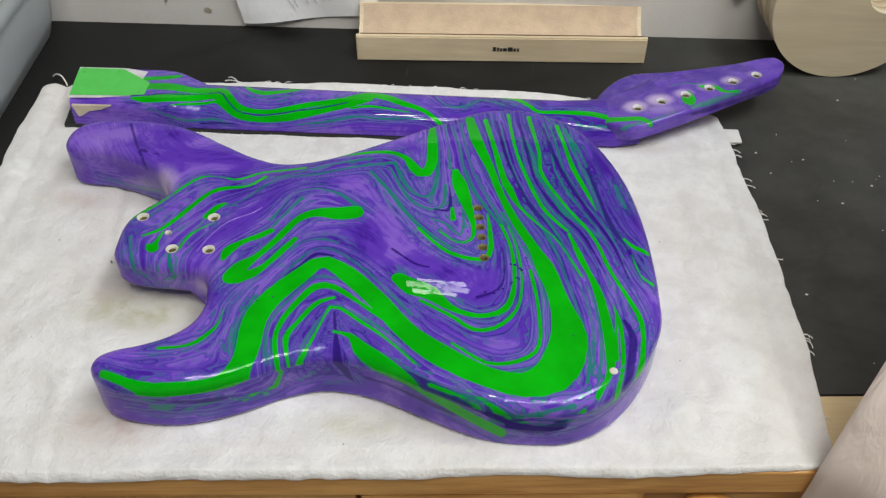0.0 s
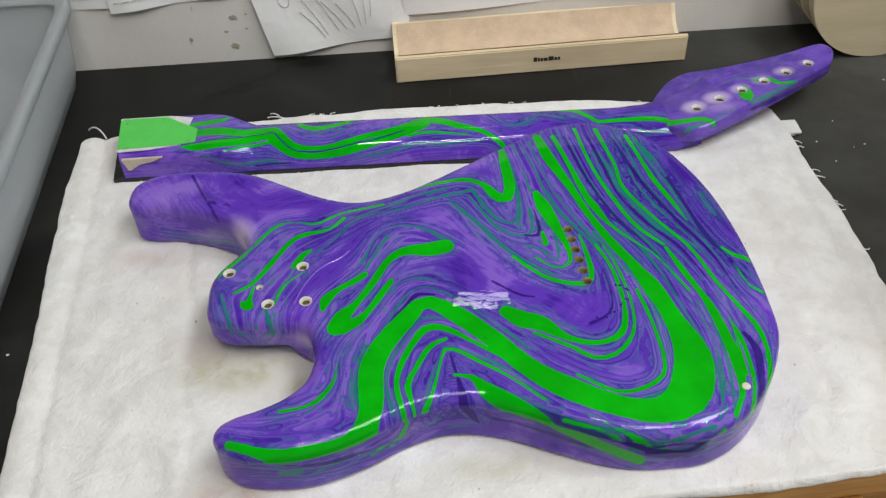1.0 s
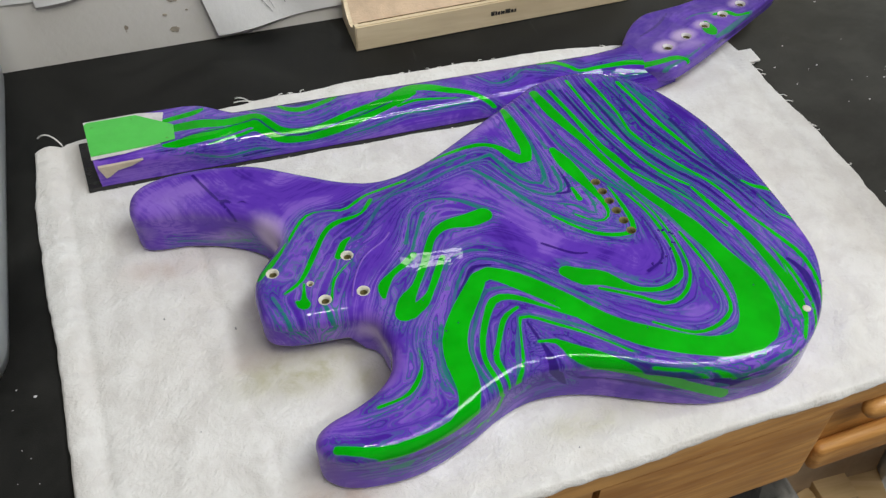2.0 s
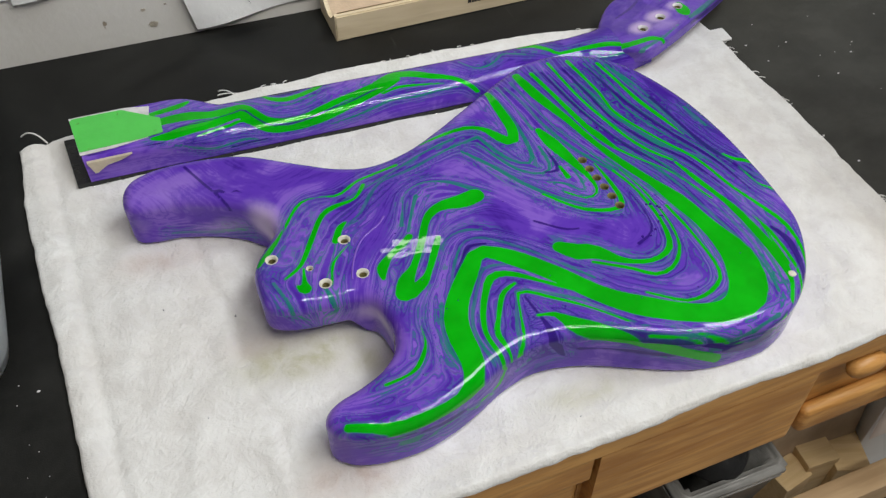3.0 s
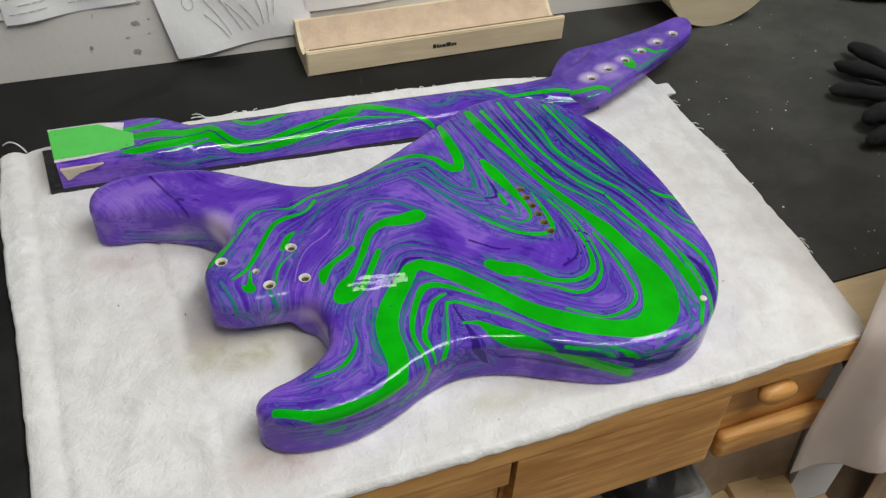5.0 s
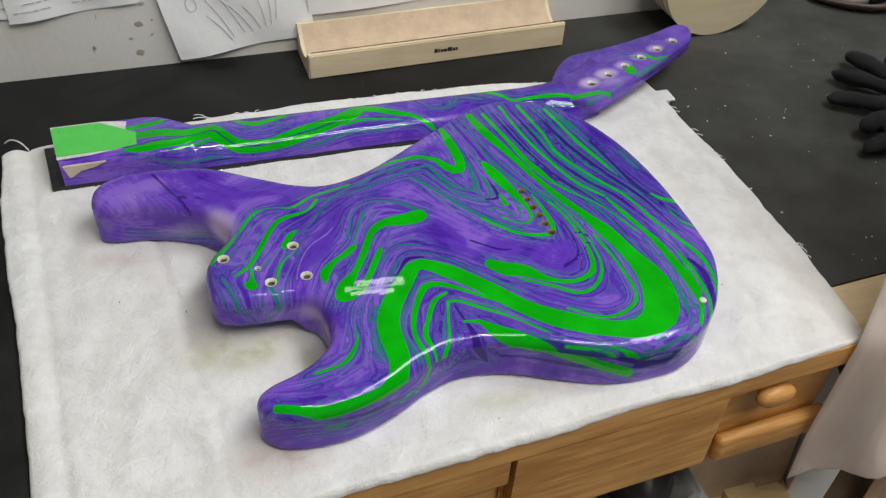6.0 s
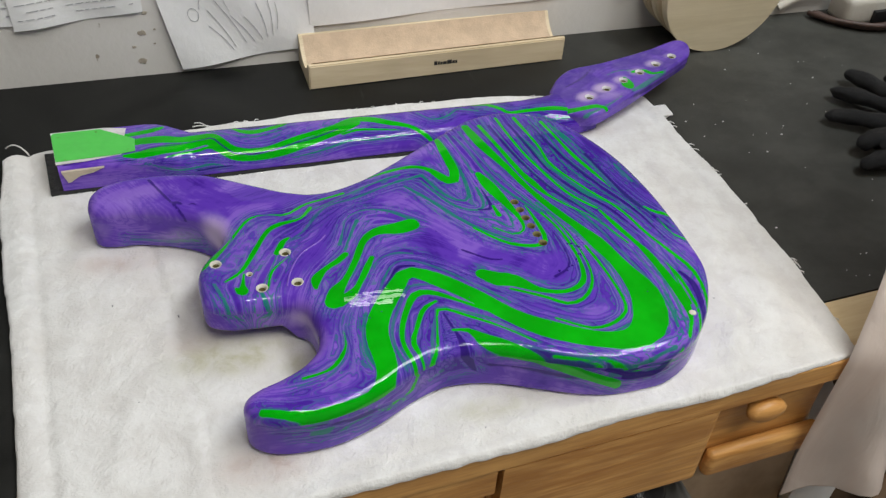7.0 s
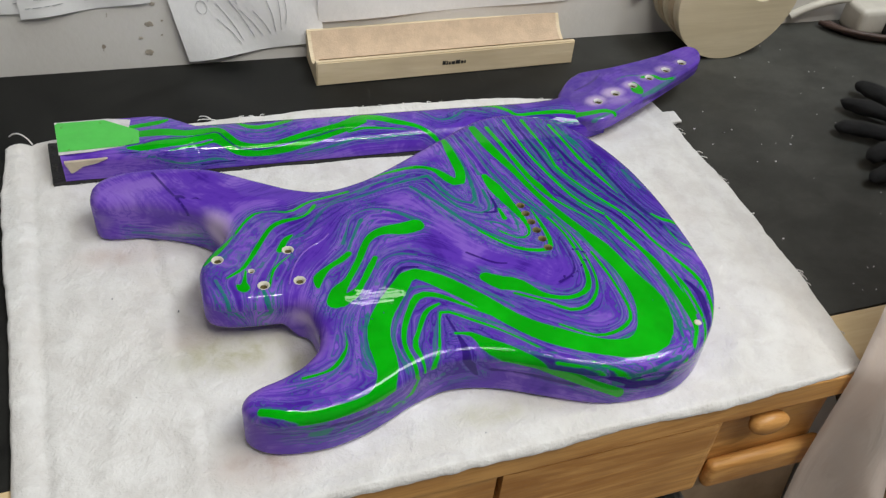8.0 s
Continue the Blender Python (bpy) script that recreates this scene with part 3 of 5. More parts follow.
    strand([(-0.370, 0.316, 0.005), (-0.376, 0.326, 0.009), (-0.384, 0.334, 0.010), (-0.392, 0.336, 0.002)], 0.0007)
    strand([(-0.208, 0.331, 0.004), (-0.213, 0.338, 0.007), (-0.220, 0.343, 0.002)], 0.0006)
    strand([(-0.204, 0.331, 0.004), (-0.216, 0.337, 0.004), (-0.222, 0.337, 0.002)], 0.0006)
    random.seed(4)
    for i in range(26):
        x = random.uniform(-0.19, 0.23)
        y = np.interp(x, [-0.196, 0.0, 0.124, 0.246], [0.333, 0.333, 0.322, 0.297])
        strand([(x, y - 0.002, 0.004), (x + random.uniform(-.003, .003), y + 0.003, 0.004), (x + random.uniform(-.005, .005), y + random.uniform(0.004, 0.007), 0.001)], 0.0004)
    for i in range(18):
        y = random.uniform(-0.05, 0.27)
        x = np.interp(y, [-0.077, 0.025, 0.1, 0.256], [0.253, 0.261, 0.261, 0.252])
        strand([(x - 0.002, y, 0.004), (x + 0.003, y + random.uniform(-.003, .003), 0.004), (x + random.uniform(0.004, 0.007), y + random.uniform(-.004, .004), 0.001)], 0.0004)
    bm = bmesh.new()
    r = box(0.243, 0.262, 0.256, 0.275, 0.0035, 0.0062, bevel=0.001, bm=bm)
    part("hem_flap", bm, TOWEL, t)


towel()

# ---- guitar body ----
# green pour strokes, dark folds of the marbling, and shade painted as dark strokes: x, y, half width in millimetres
GREEN_STROKES = {
    "chevron_band": [(-204, -61, 1.9), (-177, -69, 2.5), (-149, -67, 2.5), (-127, -61, 4.8), (-118, -44, 7.2), (-118, -15, 8.1), (-111, 5, 7.6), (-95, 27, 6.8), (-81, 42, 5.1), (-61, 29, 6.8), (-39, 6, 6.8), (-18, -20, 7.1), (4, -38, 8.4), (33, -54, 7.6), (57, -59, 9.2), (76, -49, 12.6), (86, -20, 11.8), (81, 14, 6.5), (74, 41, 6.7), (66, 63, 3.9), (55, 87, 3.4), (44, 118, 2.6), (35, 152, 3.1), (24, 188, 4.7), (18, 217, 3.4)],
    "second_chevron": [(-98, -47, 1.5), (-102, -29, 1.5), (-100, -14, 1.9), (-92, 4, 2.2), (-82, 18, 2.9), (-69, 17, 2.2), (-50, 3, 1.4), (-30, -13, 1.1)],
    "third_chevron": [(-91, -47, 0.7), (-95, -28, 1.9), (-89, -14, 1.5), (-80, 2, 1.8), (-69, 8, 1.1)],
    "waist_band": [(-65, -22, 1.1), (-54, -25, 1.8), (-46, -35, 4.7), (-31, -44, 3.8), (-16, -56, 4.2), (2, -71, 4.6), (20, -85, 4.6), (40, -98, 4.6)],
    "long_blob": [(-65, 95, 6.7), (-76, 93, 6.7), (-93, 93, 4.2), (-106, 84, 2.9), (-117, 63, 2.5), (-128, 45, 2.5), (-137, 34, 5.5), (-141, 24, 6.4)],
    "finger": [(-104, 64, 1.8), (-111, 52, 2.5), (-120, 37, 2.1), (-127, 29, 3.8), (-137, 23, 5.0)],
    "upper_finger": [(-123, 72, 2.5), (-130, 66, 2.5), (-141, 59, 2.2), (-149, 50, 3.8), (-151, 41, 1.5)],
    "horn_line": [(-174, -41, 1.1), (-157, -38, 1.1), (-148, -31, 1.5), (-141, -19, 0.7), (-140, -6, 0.3)],
    "far_line": [(-228, 82, 2.3), (-219, 91, 2.5), (-206, 106, 1.1), (-190, 128, 1.1), (-175, 132, 0.3), (-159, 130, 1.1), (-140, 142, 1.1), (-110, 147, 1.5)],
    "heel_line": [(-214, 62, 0.7), (-201, 71, 1.5), (-189, 91, 1.9), (-177, 111, 1.9), (-166, 118, 2.2), (-149, 122, 1.1), (-139, 135, 1.5)],
    "heel_spot": [(-207, 53, 1.1), (-203, 49, 3.9), (-202, 56, 1.5), (-200, 67, 0.8)],
    "heel_dash": [(-173, 85, 2.5), (-167, 96, 2.2), (-162, 100, 1.1)],
    "heel_thread": [(-185, 48, 0.8), (-179, 66, 0.8), (-165, 79, 0.3)],
    "tongue": [(-27, 28, 5.0), (-17, 20, 7.1), (-6, 16, 6.3), (10, 2, 2.5), (29, -4, 1.8), (46, 4, 2.2), (52, 29, 1.4), (50, 62, 1.1), (43, 86, 1.1)],
    "tongue_line": [(-11, 8, 1.1), (10, -5, 1.4), (25, -16, 1.4), (40, -13, 1.4), (53, 3, 1.1), (57, 29, 0.7), (54, 63, 0.8), (48, 86, 0.5)],
    "vee": [(-85, 164, 1.1), (-50, 169, 1.9), (-33, 163, 2.1), (-24, 149, 4.2), (-16, 142, 4.2), (-11, 157, 4.2), (-12, 186, 3.8), (-13, 208, 1.8)],
    "bridge_blob": [(8, 147, 2.5), (12, 130, 5.5), (18, 107, 3.9), (23, 85, 1.8), (22, 70, 1.1), (12, 66, 0.8), (-1, 77, 0.7)],
    "bridge_drop": [(7, 103, 1.1), (8, 91, 2.1)],
    "bridge_vee": [(-17, 80, 1.1), (4, 57, 1.4), (26, 49, 1.8), (35, 56, 1.8), (35, 80, 1.3), (33, 98, 0.5)],
    "tail_left": [(31, 216, 1.8), (38, 181, 1.8), (45, 142, 2.4), (50, 126, 3.1), (57, 107, 1.3), (71, 87, 0.8), (84, 70, 0.5), (98, 36, 0.8)],
    "tail_mid": [(92, 79, 1.1), (99, 53, 2.2), (104, 37, 1.9), (108, 21, 2.8), (111, -4, 3.4), (112, -28, 3.8), (109, -49, 1.9), (101, -64, 1.4)],
    "tail_thin": [(50, 225, 1.3), (56, 174, 1.1), (66, 132, 1.3), (76, 103, 1.3), (91, 82, 1.1)],
    "tail_far": [(90, 211, 1.6), (95, 184, 1.3), (100, 155, 1.8), (109, 124, 1.4), (114, 105, 0.4)],
    "tail_long": [(67, 222, 1.6), (74, 175, 1.1), (75, 147, 1.3), (91, 110, 1.1), (109, 77, 1.1), (118, 43, 1.3), (127, 19, 1.3), (134, -3, 1.6), (133, -27, 1.1)],
    "tail_patch": [(131, 75, 0.8), (137, 67, 1.6), (146, 62, 2.1)],
    "tail_hook": [(135, 58, 0.4), (139, 38, 0.6), (146, 31, 1.4)],
    "edge_line": [(117, 11, 0.3), (120, -9, 1.3), (119, -37, 1.1), (114, -59, 1.5)],
    "edge_teal": [(118, 1, 0.6), (115, -37, 1.1)],
    "corner_line": [(134, -18, 1.4), (130, -41, 2.1), (118, -64, 1.5), (100, -75, 1.1)],
    "inner_loop": [(11, -28, 0.7), (29, -41, 1.1), (40, -44, 1.1), (57, -39, 1.4), (67, -26, 1.1), (67, 9, 1.1), (63, 40, 1.1)],
    "rim_line": [(9, -56, 0.0), (36, -72, 0.7), (56, -78, 0.7), (80, -77, 0.7), (94, -71, 0.7)],
    "rim_under": [(-2, -58, 0.7), (30, -72, 0.3), (50, -85, 0.7), (73, -88, 0.7), (86, -86, 0.7)],
    "crest_line": [(-110, -74, 0.7), (-94, -69, 1.5), (-93, -51, 1.1), (-81, -37, 1.1), (-74, -13, 0.7), (-68, 0, 1.1), (-48, -13, 1.1), (-29, -28, 0.8), (-9, -48, 0.7)],
    "horn_side": [(-121, -77, 0.3), (-109, -79, 0.7), (-93, -73, 0.7)],
}
DARK_STROKES = {
    # these three bands put the shade of the body's sides into the paint
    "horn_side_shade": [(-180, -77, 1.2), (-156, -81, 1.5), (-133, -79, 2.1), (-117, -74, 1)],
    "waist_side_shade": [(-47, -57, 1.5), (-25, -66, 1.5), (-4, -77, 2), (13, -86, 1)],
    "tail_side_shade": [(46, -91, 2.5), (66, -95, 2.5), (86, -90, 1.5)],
    "crease": [(-67, -5, 0.9), (-63, -27, 1.4), (-60, -45, 3.4), (-56, -61, 0.9)],
    "horn_crack": [(-262, 196, 1.1), (-246, 163, 0.9), (-231, 139, 0.4), (-213, 109, 0.4)],
    "horn_smudge": [(-247, 163, 0.6), (-241, 162, 1.3), (-236, 157, 0.5), (-230, 158, 0.9), (-226, 154, 0.3)],
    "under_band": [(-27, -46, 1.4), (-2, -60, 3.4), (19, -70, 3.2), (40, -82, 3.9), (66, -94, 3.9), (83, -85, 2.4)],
    "centre_fold": [(-34, 57, 0.9), (-17, 43, 0.9), (-7, 40, 0.9)],
    "swirl_fold": [(44, 62, 0.4), (45, 34, 0.9), (40, 20, 0.9), (27, 13, 1.4)],
    "far_fold": [(111, 155, 1.4), (117, 121, 1.4), (123, 90, 2.0), (132, 66, 0.9), (138, 47, 1.4)],
    "chevron_fold": [(-105, 26, 0.9), (-95, 38, 2.0), (-87, 49, 1.5), (-75, 48, 1.1)],
    "loop_fold": [(-6, 101, 0.9), (5, 102, 1.4), (4, 129, 0.4)],
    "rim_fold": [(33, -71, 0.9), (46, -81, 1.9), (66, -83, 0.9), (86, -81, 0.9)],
    "tail_deep": [(40, 215, 1.0), (47, 172, 1.4), (53, 146, 1.0), (64, 112, 1.2), (78, 86, 0.8), (90, 58, 0.4)],
    "tail_deep_mid": [(59, 212, 1.2), (65, 172, 1.6), (70, 138, 1.0), (84, 106, 1.4), (101, 79, 1.0), (112, 48, 0.6)],
    "tail_deep_far": [(79, 208, 0.8), (87, 165, 1.6), (97, 132, 1.8), (108, 104, 1.4), (122, 70, 1.0), (130, 35, 0.6)],
    "tail_fold": [(123, -4, 1.2), (127, -18, 2.4), (123, -42, 2.4), (117, -59, 1.2)],
}
NECK_GREEN = {
    "upper_main": [(-280, 281, 4.2), (-263, 282, 5.1), (-249, 281, 5.1), (-234, 277, 4.2), (-219, 277, 4.2), (-206, 277, 4.2), (-199, 268, 4.2), (-191, 255, 4.2), (-181, 249, 3.4), (-172, 247, 3.4), (-159, 247, 3.4), (-146, 251, 4.2), (-135, 256, 3.8), (-121, 261, 3.4), (-107, 265, 3.4), (-93, 269, 3.8), (-78, 276, 4.2), (-67, 277, 3.8), (-54, 273, 4.2), (-42, 266, 3.8), (-30, 260, 3.0), (-21, 253, 2.5), (-13, 240, 2.5), (-10, 230, 2.1)],
    "lower_main": [(-283, 262, 1.7), (-271, 261, 5.1), (-259, 263, 6.0), (-247, 265, 6.4), (-235, 265, 6.0), (-222, 267, 5.1), (-210, 269, 4.7), (-203, 261, 5.1), (-196, 250, 5.1), (-187, 240, 5.1), (-175, 236, 4.2), (-163, 236, 4.7), (-147, 239, 5.1), (-134, 244, 5.5), (-120, 250, 5.5), (-106, 256, 5.1), (-92, 262, 5.1), (-80, 267, 4.2), (-71, 271, 2.5)],
    "upper_stripe": [(-296, 291, 1.7), (-283, 293, 2.5), (-270, 295, 3.0), (-258, 297, 3.0), (-249, 300, 1.7)],
    "far_stripe": [(-187, 286, 1.0), (-178, 279, 2.4), (-168, 276, 3.0), (-155, 278, 2.5), (-142, 282, 2.1), (-136, 284, 0.8)],
    "under_thread": [(-247, 253, 1.0), (-235, 255, 1.5), (-220, 257, 1.9), (-210, 260, 1.7), (-203, 254, 1.7), (-194, 244, 1.3), (-190, 239, 0.8)],
    "near_thread": [(-88, 256, 1.3), (-73, 260, 1.7), (-55, 257, 1.3), (-35, 252, 0.8)],
    "volute_start": [(46, 279, 1.3), (60, 277, 2.1), (72, 267, 2.1), (78, 259, 2.1), (97, 259, 2.5), (124, 258, 3.4), (140, 252, 3.0), (156, 247, 2.1), (169, 244, 1.3)],
}
NECK_TEAL = {
    "low_vein": [(-264, 247, 0.8), (-250, 237, 1.2), (-236, 231, 1.2), (-222, 232, 1.2), (-210, 234, 1.5), (-200, 230, 0.8)],
    "near_vein": [(-139, 229, 0.7), (-118, 233, 1.2), (-99, 239, 1.5), (-85, 244, 1.5), (-64, 242, 1.2), (-37, 243, 1.2), (-21, 242, 0.8)],
    "far_vein": [(-12, 277, 0.7), (-1, 264, 1.2), (10, 263, 1.2), (20, 268, 1.2), (30, 275, 1.2), (49, 268, 0.8)],
    "volute_vein": [(112, 239, 0.7), (142, 240, 1.2), (164, 242, 0.7)],
    "far_edge_vein": [(-218, 290, 0.4), (-174, 269, 0.7), (-159, 270, 0.7), (-143, 274, 0.7)],
}
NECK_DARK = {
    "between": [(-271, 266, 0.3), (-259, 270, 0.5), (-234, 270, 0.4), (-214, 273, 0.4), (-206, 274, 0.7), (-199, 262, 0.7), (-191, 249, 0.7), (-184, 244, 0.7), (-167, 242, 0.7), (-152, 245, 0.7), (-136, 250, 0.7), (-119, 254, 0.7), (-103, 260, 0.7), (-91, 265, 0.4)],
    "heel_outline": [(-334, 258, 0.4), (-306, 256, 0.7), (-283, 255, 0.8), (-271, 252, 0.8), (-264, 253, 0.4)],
    # shade along the shaft, painted as navy strokes
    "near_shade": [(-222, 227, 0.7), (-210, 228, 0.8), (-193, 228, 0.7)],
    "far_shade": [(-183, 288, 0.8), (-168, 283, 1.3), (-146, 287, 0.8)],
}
HEAD_STROKES = {
    "volute_band": [(99, 254, 4.2), (124, 256, 3.8), (146, 250, 3.2), (166, 249, 2.8), (175, 241, 1.5)],
    "head_fleck": [(212, 285, 2.2), (211, 274, 5.9), (212, 267, 2.1)],
    "head_thread": [(225, 293, 1.8), (237, 291, 2.2), (243, 283, 1.8), (255, 283, 0.8)],
}
HEAD_TEAL = {
    "head_tint": [(266, 331, 2.4), (284, 341, 2.8)],
    "head_near": [(212, 262, 1.5), (234, 272, 2.0), (258, 284, 1.2)],
    "head_low": [(150, 238, 1.5), (176, 246, 1.5), (196, 256, 1.0)],
    "head_cross": [(226, 296, 0.8), (210, 300, 1.0), (198, 296, 0.6)],
}
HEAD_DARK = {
    # dark stroke that paints the shaded near cheek of the headstock
    "near_side_shade": [(215, 256, 2.0), (245, 268, 2.6), (275, 282, 2.2), (300, 296, 1.5)],
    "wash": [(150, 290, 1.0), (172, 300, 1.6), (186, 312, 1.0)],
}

TEAL_STROKES = {
    "horn_side_upper": [(-198, -74, 0.5), (-174, -79, 1), (-146, -80, 0.5), (-124, -74, 1), (-108, -65, 0.5)],
    "horn_side_lower": [(-189, -85, 1), (-161, -89, 1.2), (-134, -87, 0), (-113, -77, 1), (-94, -69, 1)],
    "horn_side_mid": [(-176, -84, 1.2), (-148, -85, 0.5), (-126, -80, 0.5)],
    "waist_side": [(-85, -61, 0.5), (-71, -58, 0.5), (-57, -59, 0.5)],
    "tail_side": [(53, -88, 1), (73, -89, 0.5), (89, -85, 0.5), (107, -73, 1)],
    "far_horn_side": [(-285, 136, 1.2), (-265, 129, 1.6), (-242, 126, 1.2)],
    "far_vein": [(-58, 144, 1), (-41, 120, 1.7), (-26, 95, 1.5), (-9, 74, 1.5), (8, 60, 1)],
    "vee_loop": [(-40, 155, 1.2), (-29, 128, 1.5), (-17, 115, 1), (-9, 119, 1.5), (-6, 143, 1.5), (-7, 179, 1.5), (-11, 206, 1.5)],
    "vee_outer": [(-43, 148, 0.5), (-26, 113, 1.2), (-10, 101, 1), (0, 106, 1), (1, 129, 1.2)],
    "pocket_vein": [(-3, 210, 1.6), (1, 179, 0.5), (4, 150, 1.5)],
    "bridge_vein": [(3, 206, 1), (10, 180, 1.5), (14, 154, 1), (22, 127, 1.5), (31, 107, 1.2), (41, 89, 1), (48, 71, 1)],
    "bridge_outer": [(10, 211, 1.5), (21, 151, 0.5), (33, 117, 0.5), (45, 86, 1)],
    "bridge_inner": [(-9, 91, 0.5), (3, 85, 1), (13, 74, 0.5), (16, 85, 1), (14, 103, 0.5)],
    "tail_navy": [(61, 197, 1), (70, 168, 1), (77, 133, 1.5), (92, 101, 1.5), (113, 77, 1.5)],
    "tail_curl": [(57, 193, 0.5), (63, 186, 1), (68, 160, 1), (71, 146, 1), (81, 123, 1), (90, 98, 1.5)],
    "tail_outer": [(96, 207, 1.5), (105, 162, 1), (112, 135, 1.5), (116, 108, 1), (124, 87, 1.5), (132, 66, 1)],
    "tail_edge": [(100, 195, 1.2), (108, 170, 1), (114, 135, 1), (121, 99, 1), (129, 75, 1)],
    "tail_thread": [(44, 210, 0.6), (48, 175, 0.5), (57, 135, 0.6), (68, 104, 0.6), (82, 80, 0.6), (94, 48, 0.5)],
    "tail_thread_mid": [(60, 190, 0.5), (63, 150, 0.6), (72, 122, 0.6), (84, 98, 0.6), (100, 72, 0.5), (110, 45, 0.5)],
    "tail_thread_far": [(79, 215, 0.6), (84, 178, 0.7), (86, 150, 0.6), (98, 116, 0.8), (113, 84, 0.7), (124, 48, 0.5)],
    "tail_thread_edge": [(84, 212, 0.5), (89, 180, 0.7), (92, 153, 0.9), (103, 120, 0.8), (118, 90, 0.7), (129, 55, 0.5)],
    "tail_spot": [(131, 135, 1.2), (133, 122, 2), (136, 109, 1)],
    "blob_rim": [(-125, 84, 1.5), (-119, 100, 0.5), (-113, 114, 0.5), (-97, 121, 0.5), (-79, 115, 1), (-65, 102, 1)],
    "blob_dash": [(-122, 77, 1.2), (-114, 94, 1), (-106, 109, 1.5)],
    "waist_far": [(-161, 98, 0.5), (-150, 105, 1), (-136, 123, 1.5), (-125, 133, 1), (-100, 138, 1.2), (-66, 150, 1), (-40, 155, 1.2)],
    "waist_mid": [(-158, 122, 1), (-138, 131, 1), (-113, 141, 1), (-84, 153, 1), (-58, 160, 1)],
    "chevron_upper": [(-122, -30, 0.5), (-123, -10, 1), (-115, 10, 0.5), (-101, 38, 1), (-89, 54, 0.5), (-75, 54, 1), (-54, 38, 1), (-32, 14, 1), (-16, -5, 1)],
    "chevron_top": [(-128, 18, 0.5), (-113, 40, 0), (-100, 60, 0.5), (-85, 65, 1), (-72, 61, 0.5)],
    "chevron_side": [(-123, -48, 1), (-128, -30, 1.2), (-127, -11, 1.2), (-121, 8, 1.2)],
    "chevron_left": [(-128, -44, 0.5), (-131, -30, 0.5), (-131, -11, 0.5)],
    "under_chevron": [(-105, -47, 1.2), (-108, -29, 1), (-106, -10, 1), (-93, 14, 1), (-84, 27, 1.2), (-68, 26, 1)],
    "under_chevron_low": [(-101, -50, 0.7), (-105, -29, 0.5)],
    "crest_thread": [(-87, -47, 1), (-80, -23, 1), (-73, -6, 1), (-68, 2, 1), (-45, -11, 1), (-29, -23, 1), (-13, -43, 1), (2, -55, 0.5)],
    "loop_one": [(69, -21, 0.5), (70, 19, 0.5), (64, 46, 0.5), (54, 74, 1), (44, 99, 1.5)],
    "loop_two": [(72, -21, 0.5), (73, 9, 0.5), (68, 41, 1.5), (60, 63, 1)],
    "right_one": [(95, -56, 1), (98, -38, 1), (97, -15, 1), (94, 2, 1), (89, 25, 1), (82, 58, 1), (73, 84, 1)],
    "right_two": [(99, -51, 0.5), (102, -19, 1), (100, 10, 1), (93, 42, 0.5), (86, 70, 1), (74, 100, 0.5)],
    "right_three": [(101, -60, 0.5), (106, -29, 1), (106, 0, 1), (101, 26, 1)],
    "loop_low": [(33, -48, 0.5), (43, -51, 0.7), (57, -47, 1), (67, -43, 1), (71, -30, 1)],
    "rim_thread": [(-28, -39, 1), (-9, -53, 1), (12, -64, 1), (33, -70, 1), (46, -76, 1), (67, -75, 0.5), (87, -71, 1)],
    "rim_low": [(36, -74, 0.5), (48, -82, 1), (66, -86, 0.5), (86, -82, 0.7)],
    "heel_corner": [(-222, 61, 1.2), (-213, 33, 1), (-206, 23, 0.5), (-206, 33, 0.5)],
    "heel_hook": [(-190, 45, 1.2), (-186, 28, 1.5), (-195, 23, 0.5), (-195, 16, 0)],
    "heel_long": [(-198, 34, 0.5), (-182, 63, 0.5), (-168, 92, 0.5), (-153, 99, 1)],
    "horn_thread": [(-179, -47, 0.5), (-159, -42, 0), (-144, -31, 0)],
    "side_thread": [(-72, -50, 0.5), (-77, -57, 1.2), (-81, -64, 0.5)],
}
BODY_RING = [(-309, 178), (-307, 190), (-298, 199), (-280, 204), (-252, 204), (-217, 197), (-179, 177), (-153, 164), (-125, 158), (-95, 164), (-69, 177), (-43, 193), (-16, 210),
             (8, 223), (28, 232), (51, 236), (75, 232), (98, 219), (116, 199), (131, 168), (141, 135), (147, 96), (149, 61), (149, 28), (146, -3), (130, -36), (109, -59), (86, -71),
             (63, -73), (42, -72), (20, -66), (-9, -54), (-32, -44), (-56, -38), (-78, -38), (-100, -45)]
BODY_RING += [(-120, -55), (-140, -63), (-161, -68), (-183, -68), (-201, -64), (-212, -55), (-211, -47), (-202, -41), (-187, -36), (-171, -28), (-159, -16), (-154, 0), (-155, 14),
              (-158, 26), (-164, 33), (-176, 37), (-205, 39), (-220, 42), (-229, 48), (-231, 60), (-231, 75), (-228, 85), (-222, 94), (-214, 104), (-209, 114), (-212, 127), (-220, 138), (-233, 149),
              (-253, 159), (-275, 166), (-296, 168), (-306, 171)]
BODY_TOP, TOWEL_TOP = 0.0495, 0.0056
BOLTS = [(-219, 82, 3.6), (-167, 84, 3.6), (-189, 49.5, 3.6), (-163, 50, 3.6)]
FERRULES = [(26 + i * 1.0, 104 - i * 10.6, 3.3) for i in range(6)]


